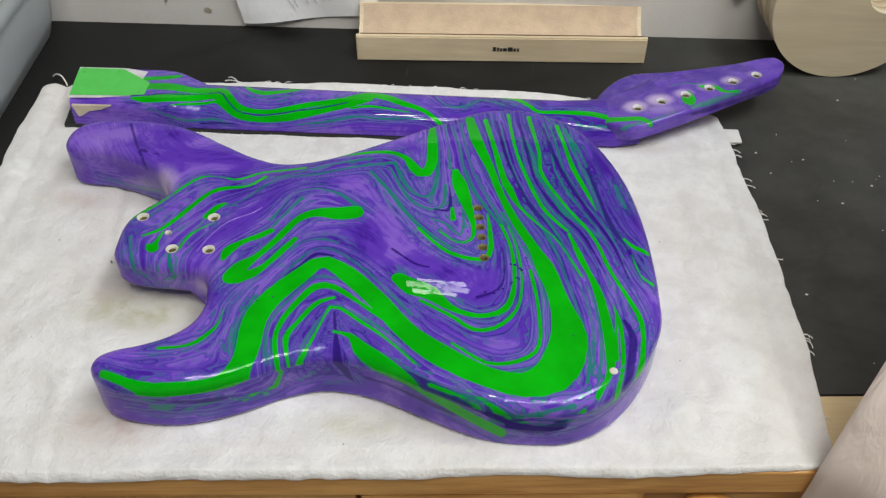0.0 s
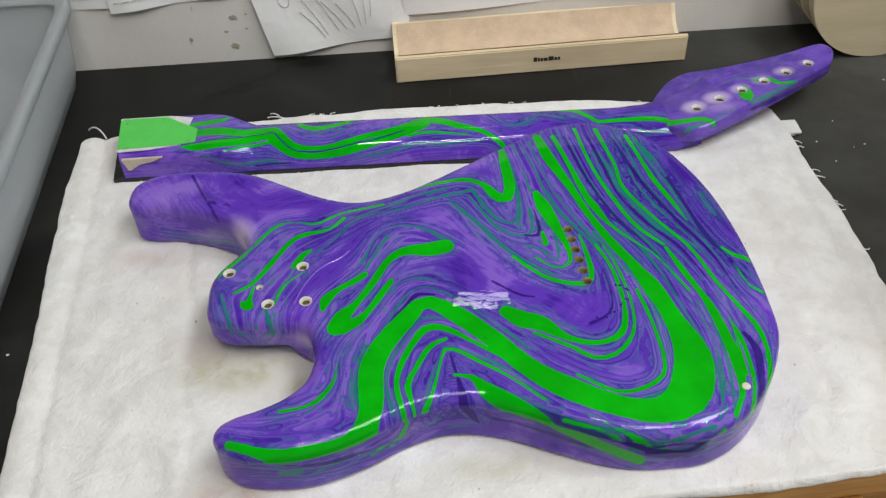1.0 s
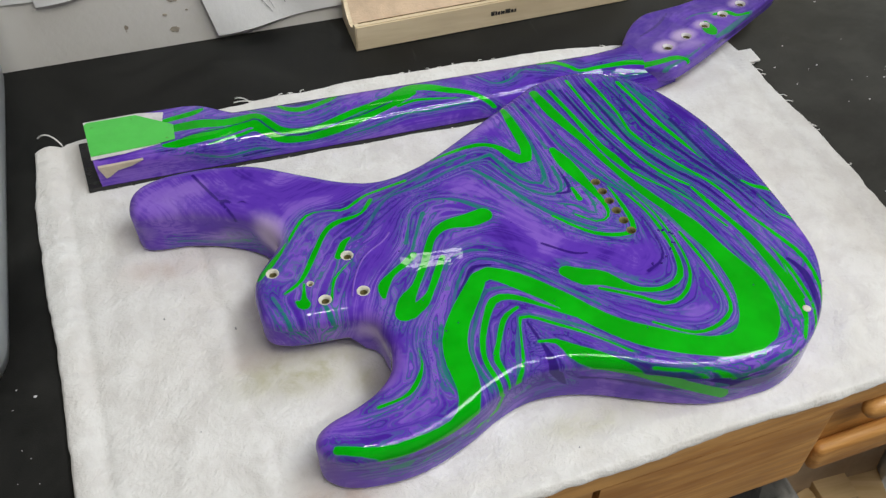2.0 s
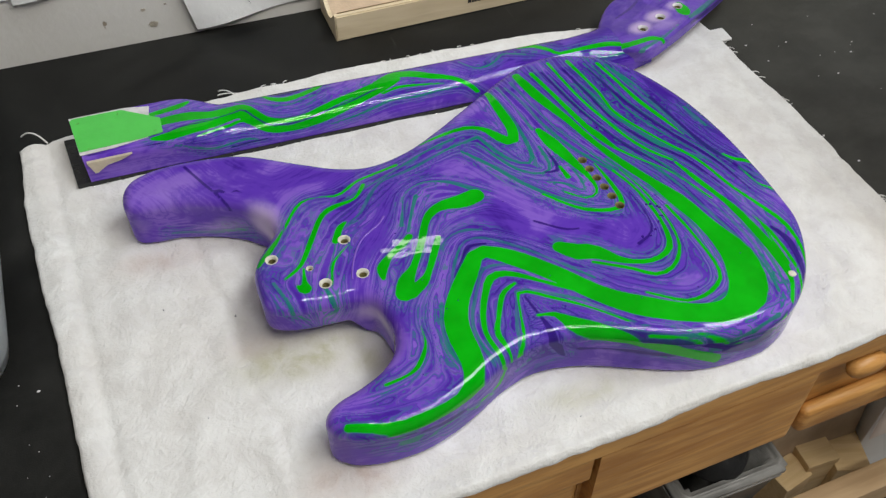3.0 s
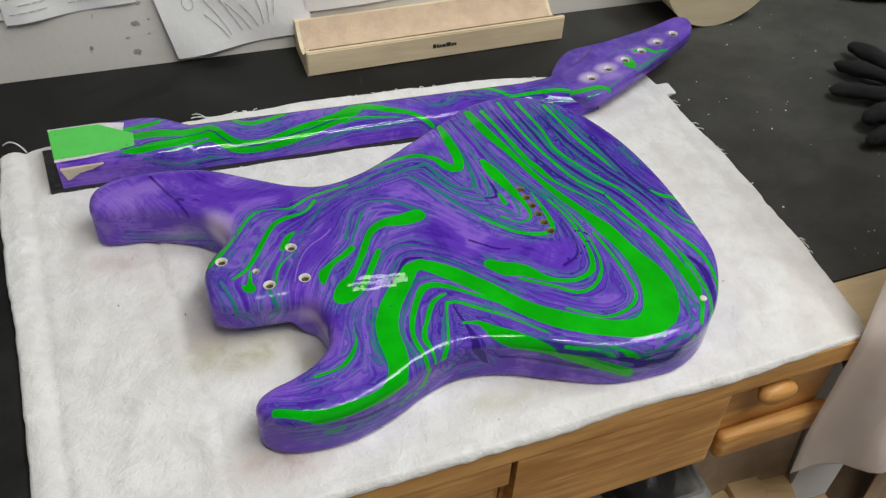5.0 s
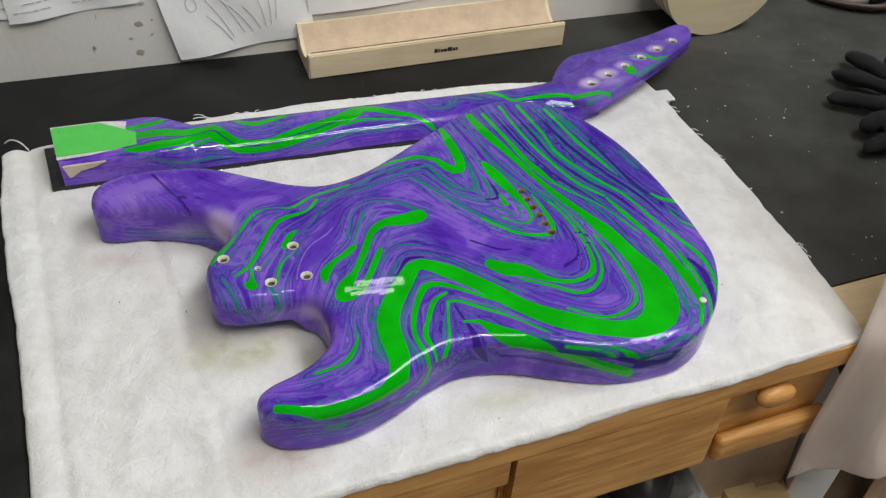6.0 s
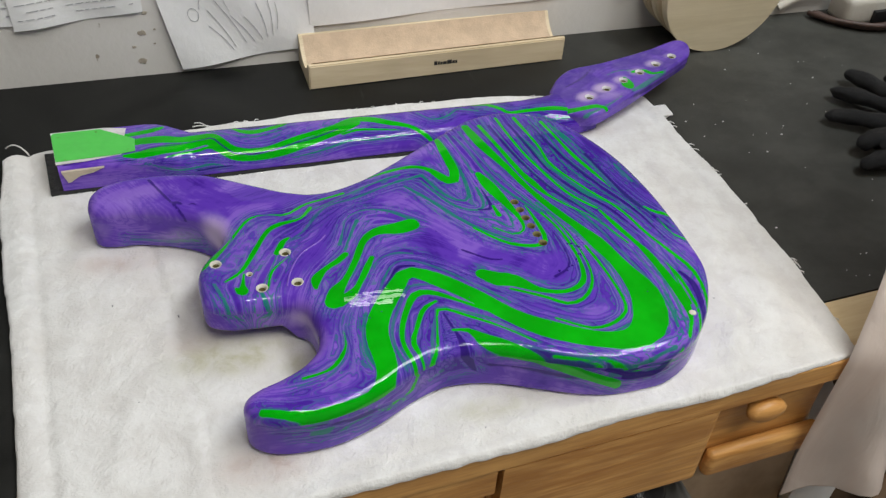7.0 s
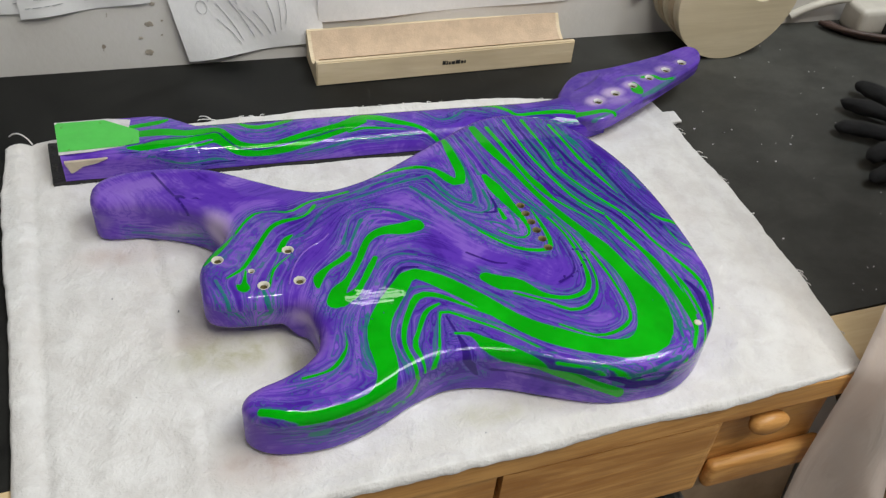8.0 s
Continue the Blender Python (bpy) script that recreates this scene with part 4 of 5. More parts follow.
def cup(x, y, z, r, depth, flare, rim_mat, pit_mat, parent, name, m=None):
    """A drilled hole: a pale countersunk rim and a dark pit."""
    bm = bmesh.new()
    n = 20
    rings = []
    for rr, zz in ((r * flare, z + 0.0002), (r * 0.98, z + 0.0001), (r * 0.80, z - 0.0012), (r * 0.72, z - 0.002)):
        rings.append([bm.verts.new((x + rr * math.cos(a), y + rr * math.sin(a), zz)) for a in np.arange(n) * 2 * math.pi / n])
    for p, q in zip(rings[:-1], rings[1:]):
        for i in range(n):
            bm.faces.new((p[i], p[(i + 1) % n], q[(i + 1) % n], q[i]))
    h = part(name, bm, rim_mat, parent, "pale countersunk rim")
    bm = bmesh.new()
    a = [bm.verts.new((x + r * 0.72 * math.cos(t), y + r * 0.72 * math.sin(t), z - 0.002)) for t in np.arange(n) * 2 * math.pi / n]
    b = [bm.verts.new((x + r * 0.70 * math.cos(t), y + r * 0.70 * math.sin(t), z - depth)) for t in np.arange(n) * 2 * math.pi / n]
    for i in range(n):
        bm.faces.new((a[i], a[(i + 1) % n], b[(i + 1) % n], b[i]))
    bm.faces.new(b)
    part("pit", bm, pit_mat, h)
    if m is not None:
        h.matrix_local = m
    return h


def guitar_body():
    g = thing("electric_guitar", "glossy marbled violet and green guitar body face down on the towel", "guitar")
    ring = spline(BODY_RING, 900) / 1000.0
    t = np.roll(ring, -1, 0) - np.roll(ring, 1, 0)
    t /= np.linalg.norm(t, axis=1)[:, None]
    ring = ring + np.stack([-t[:, 1], t[:, 0]], 1) * 0.0025

    def top(v):
        # belly cut towards the far waist
        d = (v - np.array([-0.160, 0.115])) @ np.array([-0.508, 0.863])
        s = (v - np.array([-0.160, 0.115])) @ np.array([0.863, 0.508])
        fade = np.clip((s + 0.01) / 0.05, 0, 1) * np.clip((0.215 - s) / 0.04, 0, 1)
        cut = 0.0045 * np.log1p(np.exp(np.clip(d / 0.0045, -30, 30)))
        z = BODY_TOP - 0.0045 * np.tanh(0.35 * cut / 0.0045) * fade
        return z

    def under(v):
        # the open neck pocket leaves the heel thinner
        heel = np.clip((-0.168 - v[:, 0]) / 0.010, 0, 1) * np.clip((v[:, 1] - 0.022) / 0.010, 0, 1) * np.clip((0.108 - v[:, 1]) / 0.010, 0, 1)
        return TOWEL_TOP - 0.0008 + 0.0135 * heel

    holes = [(x / 1000, y / 1000, r / 1000) for x, y, r in BOLTS + FERRULES] + [(-0.196, 0.066, 0.0021)]
    verts, faces, un = slab(ring, 0.010, top, under, 0.0013, holes, tuck=0.7)
    p = un * 1000
    sharp, soft = stroke_fields(p, GREEN_STROKES)
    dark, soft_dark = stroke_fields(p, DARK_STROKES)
    teal, soft_teal = stroke_fields(p, TEAL_STROKES)
    soft = -4.0 * np.log(np.exp(-soft / 4.0) + np.exp(-soft_teal / 4.0))
    fine, broad = streaks(p, (GREEN_STROKES, TEAL_STROKES, DARK_STROKES), 3)
    # places where the colour lies thin over the primer: inside the far horn and the cutaway, and along the heel's lower edge
    thin = np.zeros(len(p))
    low = np.clip((0.044 - np.array(verts)[:, 2]) / 0.012, 0, 1)
    for cx, cy, rx, ry, k, side in ((-220, 122, 15, 20, 0.95, 0), (-255, 132, 26, 11, 0.42, 0), (-163, 20, 16, 22, 0.75, 1), (-190, 22, 26, 14, 0.30, 1), (-306, 160, 16, 26, 0.35, 1), (-272, 172, 60, 34, 0.26, 0), (-195, 70, 36, 34, 0.20, 0), (-150, -40, 50, 12, 0.16, 0),
                                    (-30, 70, 34, 12, 0.18, 0), (-90, -60, 24, 14, 0.28, 1)):
        thin = np.maximum(thin, k * np.exp(-((p[:, 0] - cx) / rx) ** 2 - ((p[:, 1] - cy) / ry) ** 2) * (low if side else 1.0))
    far = np.full(len(p), 50.0)
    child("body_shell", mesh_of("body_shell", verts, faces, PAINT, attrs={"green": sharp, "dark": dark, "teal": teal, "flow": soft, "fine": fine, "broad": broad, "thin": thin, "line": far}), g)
    for x, y, r in holes[:4]:
        cup(x, y, BODY_TOP, r, 0.012, 1.25, CREAM, HOLE, g, "bolt_hole")
    for x, y, r in holes[4:10]:
        cup(x, y, BODY_TOP, r, 0.008, 1.08, HOLE, HOLE, g, "string_hole")
    x, y, r = holes[10]
    cup(x, y, BODY_TOP, r, 0.010, 1.2, CREAM, HOLE, g, "screw_hole")
    # blisters in the lacquer by the middle fold
    random.seed(2)
    bm = bmesh.new()
    for k in range(16):
        t = k / 15
        x, y = 0.030 + 0.026 * math.sin(t * 2.2) + random.uniform(-.002, .002), 0.014 + 0.030 * t + random.uniform(-.003, .003)
        bmesh.ops.create_uvsphere(bm, u_segments=8, v_segments=5, radius=random.uniform(0.0005, 0.0013), matrix=Matrix.Translation((x, y, BODY_TOP)) @ Matrix.Diagonal((1, 1, 0.5, 1)))
    for k in range(34):
        x, y = random.uniform(-0.20, 0.13), random.uniform(-0.05, 0.20)
        if inside(np.array([[x, y]]), ring * 0.97)[0]:
            z = float(top(np.array([[x, y]]))[0])
            bmesh.ops.create_uvsphere(bm, u_segments=8, v_segments=5, radius=random.uniform(0.0003, 0.0006), matrix=Matrix.Translation((x, y, z)))
    tagged(part("lacquer_blisters", bm, BLISTER, g, "tiny dark blisters in the lacquer"), kind="stuff")
    # added bead in place of the highlight along the belly cut's ridge
    cu = bpy.data.curves.new("highlight_bead", "CURVE")
    cu.dimensions, cu.bevel_depth = "3D", 0.0007
    sp = cu.splines.new("NURBS")
    run = [(-0.1340, 0.0970), (-0.1390, 0.0900), (-0.1480, 0.0860), (-0.1560, 0.0800), (-0.1630, 0.0700), (-0.1690, 0.0560), (-0.1710, 0.0470)]
    sp.points.add(len(run) - 1)
    for q, (x, y) in zip(sp.points, run):
        q.co = (x, y, BODY_TOP - 0.0001, 1)
    sp.use_endpoint_u = True
    cu.materials.append(BEAD)
    child("highlight_bead", cu, g, "raised glossy run in the lacquer")
    bm = bmesh.new()
    bmesh.ops.create_uvsphere(bm, u_segments=14, v_segments=8, radius=0.0028, matrix=Matrix.Translation((0.112, -0.046, BODY_TOP)) @ Matrix.Diagonal((1, 1, 0.25, 1)))
    part("filler_dot", bm, CREAM, g, "small white filled spot")


guitar_body()


# ---- guitar neck ----
def guitar_neck():
    g = thing("guitar_neck", "glossy marbled violet and green guitar neck with black fingerboard underneath", "guitar neck")
    fb = 0.0088

    def across(x):
        near = np.interp(x, [-0.345, 0.10, 0.125, 0.145, 0.168], [0.2495, 0.2425, 0.2405, 0.2390, 0.2450])
        far = np.interp(x, [-0.345, -0.264, -0.250, -0.236, 0.105, 0.122, 0.132, 0.142, 0.152, 0.168], [0.3090, 0.3080, 0.3050, 0.3010, 0.2900, 0.2910, 0.2945, 0.3010, 0.3075, 0.3120])
        return near, far

    def slant(x, y):
        # the heel's end is cut slightly askew
        return x + 0.0075 * np.clip((-0.300 - x) / 0.045, 0, 1) * np.clip((0.309 - y) / 0.060, 0, 1)

    xs = np.concatenate([np.linspace(-0.345, -0.225, 80), np.linspace(-0.2235, 0.168, 260)])
    verts, un = [], []
    m = 64
    eye = np.array([-0.207, -0.427, 0.509])
    for x in xs:
        near, far = across(x)
        w, c = (far - near) / 2, (far + near) / 2
        heel = np.clip((-0.222 - x) / 0.035, 0, 1)
        heel = heel * heel * (3 - 2 * heel)
        sink = np.clip((x - 0.098) / 0.07, 0, 1)
        hgt = 0.0232 + 0.0025 * heel - 0.0048 * sink * sink * (3 - 2 * sink)
        e = 2.1 + 5.0 * heel + 1.9 * sink
        for j in range(m + 1):
            a = math.pi * j / m
            cs, sn = -math.cos(a), math.sin(a)
            q = (abs(cs) ** e + abs(sn) ** e) ** (-1 / e)
            y, z = c + w * q * cs, fb + hgt * q * sn
            verts.append((slant(x, y), y, z))
            k = (eye[2] - 0.030) / (eye[2] - z)
            un.append((1000 * (eye[0] + (verts[-1][0] - eye[0]) * k), 1000 * (eye[1] + (y - eye[1]) * k)))
    n = m + 1
    faces = [(i * n + j, i * n + j + 1, (i + 1) * n + j + 1, (i + 1) * n + j) for i in range(len(xs) - 1) for j in range(m)]
    faces += [tuple(i * n + j for j in range(n))[::1] for i in (0,)]
    faces += [tuple((len(xs) - 1) * n + j for j in reversed(range(n)))]
    faces += [(i * n, (i + 1) * n, (i + 1) * n + m, i * n + m) for i in range(len(xs) - 1)]
    un = np.array(un)

    def marbling(p, groups, seed, calm, thin):
        green, soft = stroke_fields(p, groups[0])
        teal, soft_teal = stroke_fields(p, groups[1])
        dark, _ = stroke_fields(p, groups[2])
        soft = -4.0 * np.log(np.exp(-soft / 4.0) + np.exp(-soft_teal / 4.0))
        fine, broad = streaks(p, groups, seed)
        none = np.full(len(p), 50.0)
        return {"green": green, "teal": teal, "dark": none if calm == 0 else dark, "line": dark if calm == 0 else none, "flow": soft + calm, "fine": fine, "broad": broad, "thin": thin}

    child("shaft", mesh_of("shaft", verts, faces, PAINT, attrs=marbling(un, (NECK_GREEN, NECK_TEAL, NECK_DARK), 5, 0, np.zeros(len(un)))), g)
    # fingerboard with the ends of its frets
    f = part("fingerboard", box(-0.356, 0.118, 0.2415, 0.2995, 0.0030, fb + 0.0004, bevel=0.0012), EBONY, g, "black fingerboard", smooth=False)
    mesh = f.data
    for v in mesh.vertices:
        near, fr = across(min(max(v.co.x, -0.345), 0.125))
        v.co.y = near - 0.0001 if v.co.y < 0.27 else fr + 0.0003
        v.co.x = slant(v.co.x, v.co.y)
    for k in range(1, 22):
        x = 0.118 - 0.6477 * (1 - 2 ** (-k / 12.0)) * 1.0
        if x > -0.345:
            near, _ = across(x)
            part("fret_end", box(x - 0.001, x + 0.001, near - 0.0014, near + 0.004, 0.0046, 0.0060, bevel=0.0003), METAL, f, "silver fret end")
    # masking film on the heel, white primer line and bare patch
    nz = fb + 0.0259
    ring = [(-0.3455, 0.2575), (-0.3455, 0.2985), (-0.3430, 0.3015), (-0.303, 0.3010), (-0.273, 0.2800), (-0.273, 0.2610), (-0.290, 0.2585)]

    def plate(name, pts, z, mat, label, thick=0.0003):
        bm = bmesh.new()
        lo = [bm.verts.new((slant(x, y), y, z)) for x, y in pts]
        up = [bm.verts.new((slant(x, y), y, z + thick)) for x, y in pts]
        bm.faces.new(up)
        for i in range(len(pts)):
            bm.faces.new((lo[i], lo[(i + 1) % len(pts)], up[(i + 1) % len(pts)], up[i]))
        return part(name, bm, mat, g, label, smooth=False)

    plate("heel_primer", [(-0.3458, 0.2535), (-0.3455, 0.3030), (-0.300, 0.3030), (-0.280, 0.2985), (-0.285, 0.2590), (-0.315, 0.2545)], nz - 0.0003, PRIMER, "white primer edge")
    film = plate("masking_film", ring, nz + 0.0001, TAPE, "bright lime masking film")
    for x, y in ((-0.338, 0.294), (-0.306, 0.2965), (-0.331, 0.2590), (-0.279, 0.2640)):
        cup(x, y, nz + 0.0004, 0.0011, 0.0006, 1.0, HOLE, PRINT, film, "pin_hole")
    # bare patch low on the near cheek of the heel
    bm = bmesh.new()
    pts = [(-0.3425, 0.030), (-0.300, 0.0305), (-0.312, 0.0265), (-0.325, 0.0245), (-0.335, 0.0190), (-0.338, 0.0185)]
    near = 0.2478
    lo = [bm.verts.new((slant(x, near), near, z)) for x, z in pts]
    up = [bm.verts.new((slant(x, near), near + 0.004, z)) for x, z in pts]
    bm.faces.new(lo)
    for i in range(len(pts)):
        bm.faces.new((lo[i], lo[(i + 1) % len(pts)], up[(i + 1) % len(pts)], up[i]))
    part("bare_patch", bm, BARE, g, "bare maple patch", smooth=False)
    # headstock
    head = [(128, 256), (128, 276), (131, 287), (138, 298), (150, 311), (160, 318), (172, 322), (205, 322), (256, 328), (286, 335), (298, 335), (304, 326), (301, 313), (290, 300),
            (258, 283), (224, 265), (190, 248), (162, 237), (149, 239), (136, 247)]
    hr = spline(head, 220) / 1000.0
    tuners = [(0.166 + i * 0.0220, 0.2655 + i * 0.0081, 0.0045) for i in range(6)]

    def htop(v):
        return 0.0290 + np.clip(v[:, 0] - 0.13, 0, 1) * 0.105 - 0.0085 * np.clip((0.152 - v[:, 0]) / 0.032, 0, 1) ** 2

    vt, fc, un = slab(hr, 0.0035, htop, lambda v: htop(v) - 0.0140, 0.0025, tuners)
    p = un * 1000
    # pale overspray round the tuner holes
    thin = np.zeros(len(p))
    for k, (x, y, r) in enumerate(tuners):
        d = np.hypot(p[:, 0] - 1000 * x + 2, (p[:, 1] - 1000 * y - 2) * 1.3)
        thin = np.maximum(thin, (0.85, 0.85, 0.70, 0.66, 0.70, 0.50)[k] * np.exp(-(d / (13.0, 13.5, 11.0, 11.0, 11.0, 9.0)[k]) ** 2))
    thin = np.maximum(np.maximum(thin, 0.24), 0.42 * np.exp(-((p[:, 0] - 186) / 30) ** 2 - ((p[:, 1] - 262) / 14) ** 2))
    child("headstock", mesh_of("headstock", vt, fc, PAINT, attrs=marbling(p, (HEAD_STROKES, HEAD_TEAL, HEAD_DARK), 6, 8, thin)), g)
    for x, y, r in tuners:
        z = float(htop(np.array([[x, y]]))[0])
        cup(x, y, z, r, 0.008, 1.14, PRIMER, HOLE, g, "tuner_hole")
    return g


guitar_neck()

# ---- things at the back of the bench ----
def concave_block():
    """A maple neck rest: two lips with a browner plain wood trough between them."""
    b = thing("neck_rest_block", "pale maple neck rest block with a cork-lined trough", "wood block", pose(-0.098, 0.384, 0, 0, 0, 1.6))
    ln, dp, h = 0.290, 0.060, 0.0275
    lip, rise = 0.006, 0.0065
    prof = [(0, 0), (dp, 0), (dp, h + rise), (dp - lip, h + rise)]
    trough = [(dp - lip - (dp - 2 * lip) * i / 10, h - 0.017 * math.sin(math.pi * i / 10) ** 0.8 + rise * (1 - i / 10)) for i in range(1, 10)]
    prof += trough + [(lip, h), (0, h)]
    bm = bmesh.new()
    a = [bm.verts.new((0, y, z)) for y, z in prof]
    c = [bm.verts.new((ln, y, z)) for y, z in prof]
    bm.faces.new(a)
    bm.faces.new(c[::-1])
    for i in range(len(prof)):
        j = (i + 1) % len(prof)
        bm.faces.new((a[i], c[i], c[j], a[j]))
    bmesh.ops.bevel(bm, geom=[e for e in bm.edges if e.calc_length() > 0.1 or abs(e.verts[0].co.z - e.verts[1].co.z) > 0.02], offset=0.0012, segments=2, affect="EDGES")
    part("block", bm, MAPLE, b, smooth=False)
    # added skin that gives the plain wood trough its browner colour
    bm = bmesh.new()
    pts = [(dp - lip, h + rise)] + trough + [(lip, h)]
    a = [bm.verts.new((0.004, y, z + 0.0006)) for y, z in pts]
    c = [bm.verts.new((ln - 0.004, y, z + 0.0006)) for y, z in pts]
    for i in range(len(pts) - 1):
        bm.faces.new((a[i], c[i], c[i + 1], a[i + 1]))
    part("trough_skin", bm, TROUGH_WOOD, b, "brown cork lining")
    # a dark maker's mark, drawn as plain shapes
    x = 0.1365
    for w, hh in ((0.0040, 0.0046), (0.0024, 0.0042), (0.0028, 0.0034), (0.0044, 0.0034), (0.0056, 0.0046), (0.0032, 0.0034), (0.0026, 0.0034)):
        part("maker_mark", box(x, x + w - 0.0004, -0.0003, 0.0004, 0.0125, 0.0125 + hh), PRINT, b, "small black maker's mark", smooth=False)
        x += w + 0.0003
    return b


concave_block()


def drum():
    """A thick ply disc standing on its rim, with a flat sawn top and a round notch in it."""
    d = thing("plywood_disc", "thick pale plywood disc standing on edge with a notched flat top", "wood disc", pose(0.376, 0.377, 0.0006, 0, 0, 2.0))
    R, cz, top = 0.0765, 0.0765, 0.088
    a0 = math.asin((top - cz) / R)
    pts = []
    n = 72
    for i in range(n + 1):
        a = math.pi - a0 + (math.pi + 2 * a0) * i / n
        pts.append((R * math.cos(a), cz + R * math.sin(a)))
    nr, nx = 0.021, 0.031
    for i in range(17):
        a = -math.pi * i / 16
        pts.append((nx + nr * math.cos(a), top + nr * math.sin(a) * 0.9))
    for k in range(5):
        y0, y1 = 0.0128 * k, 0.0128 * (k + 1) - 0.0004
        bm = bmesh.new()
        sc = 1.0 - 0.002 * (k % 2)
        f = [bm.verts.new((x * sc, y0, cz + (z - cz) * sc)) for x, z in pts]
        r = [bm.verts.new((x * sc, y1, cz + (z - cz) * sc)) for x, z in pts]
        bm.faces.new(f)
        bm.faces.new(r[::-1])
        for i in range(len(pts)):
            j = (i + 1) % len(pts)
            bm.faces.new((f[i], r[i], r[j], f[j]))
        ob = part("ply_layer", bm, PLY, d, smooth=False)
        ob.data.materials.append(PLY_EDGE if k % 2 else PLY)
        for p in ob.data.polygons:
            if abs(p.normal.y) < 0.5:
                p.material_index = 1
                p.use_smooth = True
    return d


drum()


def sheet_of_paper(name, label, corners, y, curl, mat, extra):
    """Paper hung on the wall; corners run anticlockwise from the lower left in x, z; curl lifts the lower edge off the wall."""
    p = thing(name, label, "paper")
    (ax, az), (bx, bz), (cx, cz), (dx, dz) = corners
    n = 14
    verts = []
    for j in range(n + 1):
        for i in range(n + 1):
            u, v = i / n, j / n
            x = (ax * (1 - u) + bx * u) * (1 - v) + (dx * (1 - u) + cx * u) * v
            z = (az * (1 - u) + bz * u) * (1 - v) + (dz * (1 - u) + cz * u) * v
            yy = y - curl * (1 - v) ** 2 * (0.6 + 0.4 * math.sin(u * 5 + 1)) - 0.0015 * math.sin(u * 9 + v * 6)
            verts.append((x, yy, z))
    m = n + 1
    faces = [(j * m + i, j * m + i + 1, (j + 1) * m + i + 1, (j + 1) * m + i) for j in range(n) for i in range(n)]
    ob = child("page", mesh_of("page", verts, faces, mat), p)

    def place(u, v):
        i = min(int(u * n), n - 1) + m * min(int(v * n), n - 1)
        a, b, c = (np.array(verts[k]) for k in (i, i + 1, i + m))
        fu, fv = u * n - int(min(u * n, n - 1)), v * n - int(min(v * n, n - 1))
        return a + (b - a) * fu + (c - a) * fv + np.array([0, -0.0007, 0])

    for kind, pts, r, ink in extra:
        cu = bpy.data.curves.new(kind, "CURVE")
        cu.dimensions, cu.bevel_depth = "3D", r
        sp = cu.splines.new("POLY")
        q = spline(np.array(pts, float), 5 * len(pts), closed=False) if len(pts) > 2 else np.array([np.array(pts[0]) + (np.array(pts[1]) - np.array(pts[0])) * t for t in np.linspace(0, 1, 8)])
        sp.points.add(len(q) - 1)
        for c, uv in zip(sp.points, q):
            c.co = (*place(*np.clip(uv, 0.001, 0.999)), 1)
        cu.materials.append(ink)
        child(kind, cu, p)
    return p


def loop(cx, cy, rx, ry):
    return [(cx + rx * math.cos(a), cy + ry * math.sin(a)) for a in np.linspace(0, 2 * math.pi, 9)]


sketch = [("pencil_line", loop(0.20, 0.40, 0.035, 0.05), 0.00024, INK), ("pencil_line", loop(0.78, 0.50, 0.032, 0.05), 0.00024, INK)]
for u0, v0, u1, v1 in ((0.30, 0.42, 0.42, 0.10), (0.36, 0.50, 0.50, 0.12), (0.44, 0.36, 0.56, 0.12), (0.53, 0.34, 0.62, 0.13), (0.63, 0.44, 0.66, 0.14), (0.71, 0.50, 0.70, 0.15), (0.76, 0.42, 0.74, 0.20), (0.28, 0.30, 0.40, 0.08)):
    sketch.append(("pencil_line", [(u0, v0), ((u0 + u1) / 2 + 0.01, (v0 + v1) / 2), (u1, v1)], 0.00024, INK))
sketch.append(("marker_line", [(0.52, 0.66), (0.60, 0.61), (0.70, 0.62), (0.80, 0.66)], 0.0009, MARKER))
sketch.append(("pencil_line", [(0.25, 0.44), (0.30, 0.60), (0.38, 0.62), (0.44, 0.40)], 0.0002, INK))
sheet_of_paper("sketch_sheet", "white paper with a pencil sketch and yellow marker", [(-0.223, 0.007), (-0.080, 0.019), (-0.092, 0.150), (-0.252, 0.150)], 0.4455, 0.007, PAPER, sketch)
rows = []
random.seed(21)
for k in range(15):
    v = 0.07 + 0.05 * k
    u = 0.05
    while u < 0.92:
        w = random.uniform(0.03, 0.09)
        if not (0.30 < u < 0.42 or 0.76 < u < 0.84 or random.random() < 0.12 or (k % 5 == 4)):
            rows.append(("text_bar", [(u, v), (min(u + w, 0.95), v)], 0.00030, INK))
        u += w + 0.018
sheet_of_paper("printed_sheet", "white printed sheet with rows of grey text on the wall", [(-0.375, 0.064), (-0.253, 0.074), (-0.253, 0.22), (-0.375, 0.22)], 0.4458, 0.004, PAPER, rows)
sheet_of_paper("printed_sheet", "white printed sheet with rows of grey text on the wall", [(-0.50, 0.069), (-0.366, 0.069), (-0.366, 0.23), (-0.50, 0.23)], 0.4464, 0.003, PAPER, rows)
sheet_of_paper("hung_board", "blank off-white card hung low on the wall", [(-0.086, 0.041), (0.20, 0.050), (0.205, 0.24), (-0.09, 0.24)], 0.4460, 0.002, PAPER, [])
sheet_of_paper("torn_sheet", "small white paper with a torn corner on the wall", [(0.282, 0.052), (0.312, 0.061), (0.318, 0.16), (0.235, 0.16)], 0.4450, 0.010, PAPER, [])


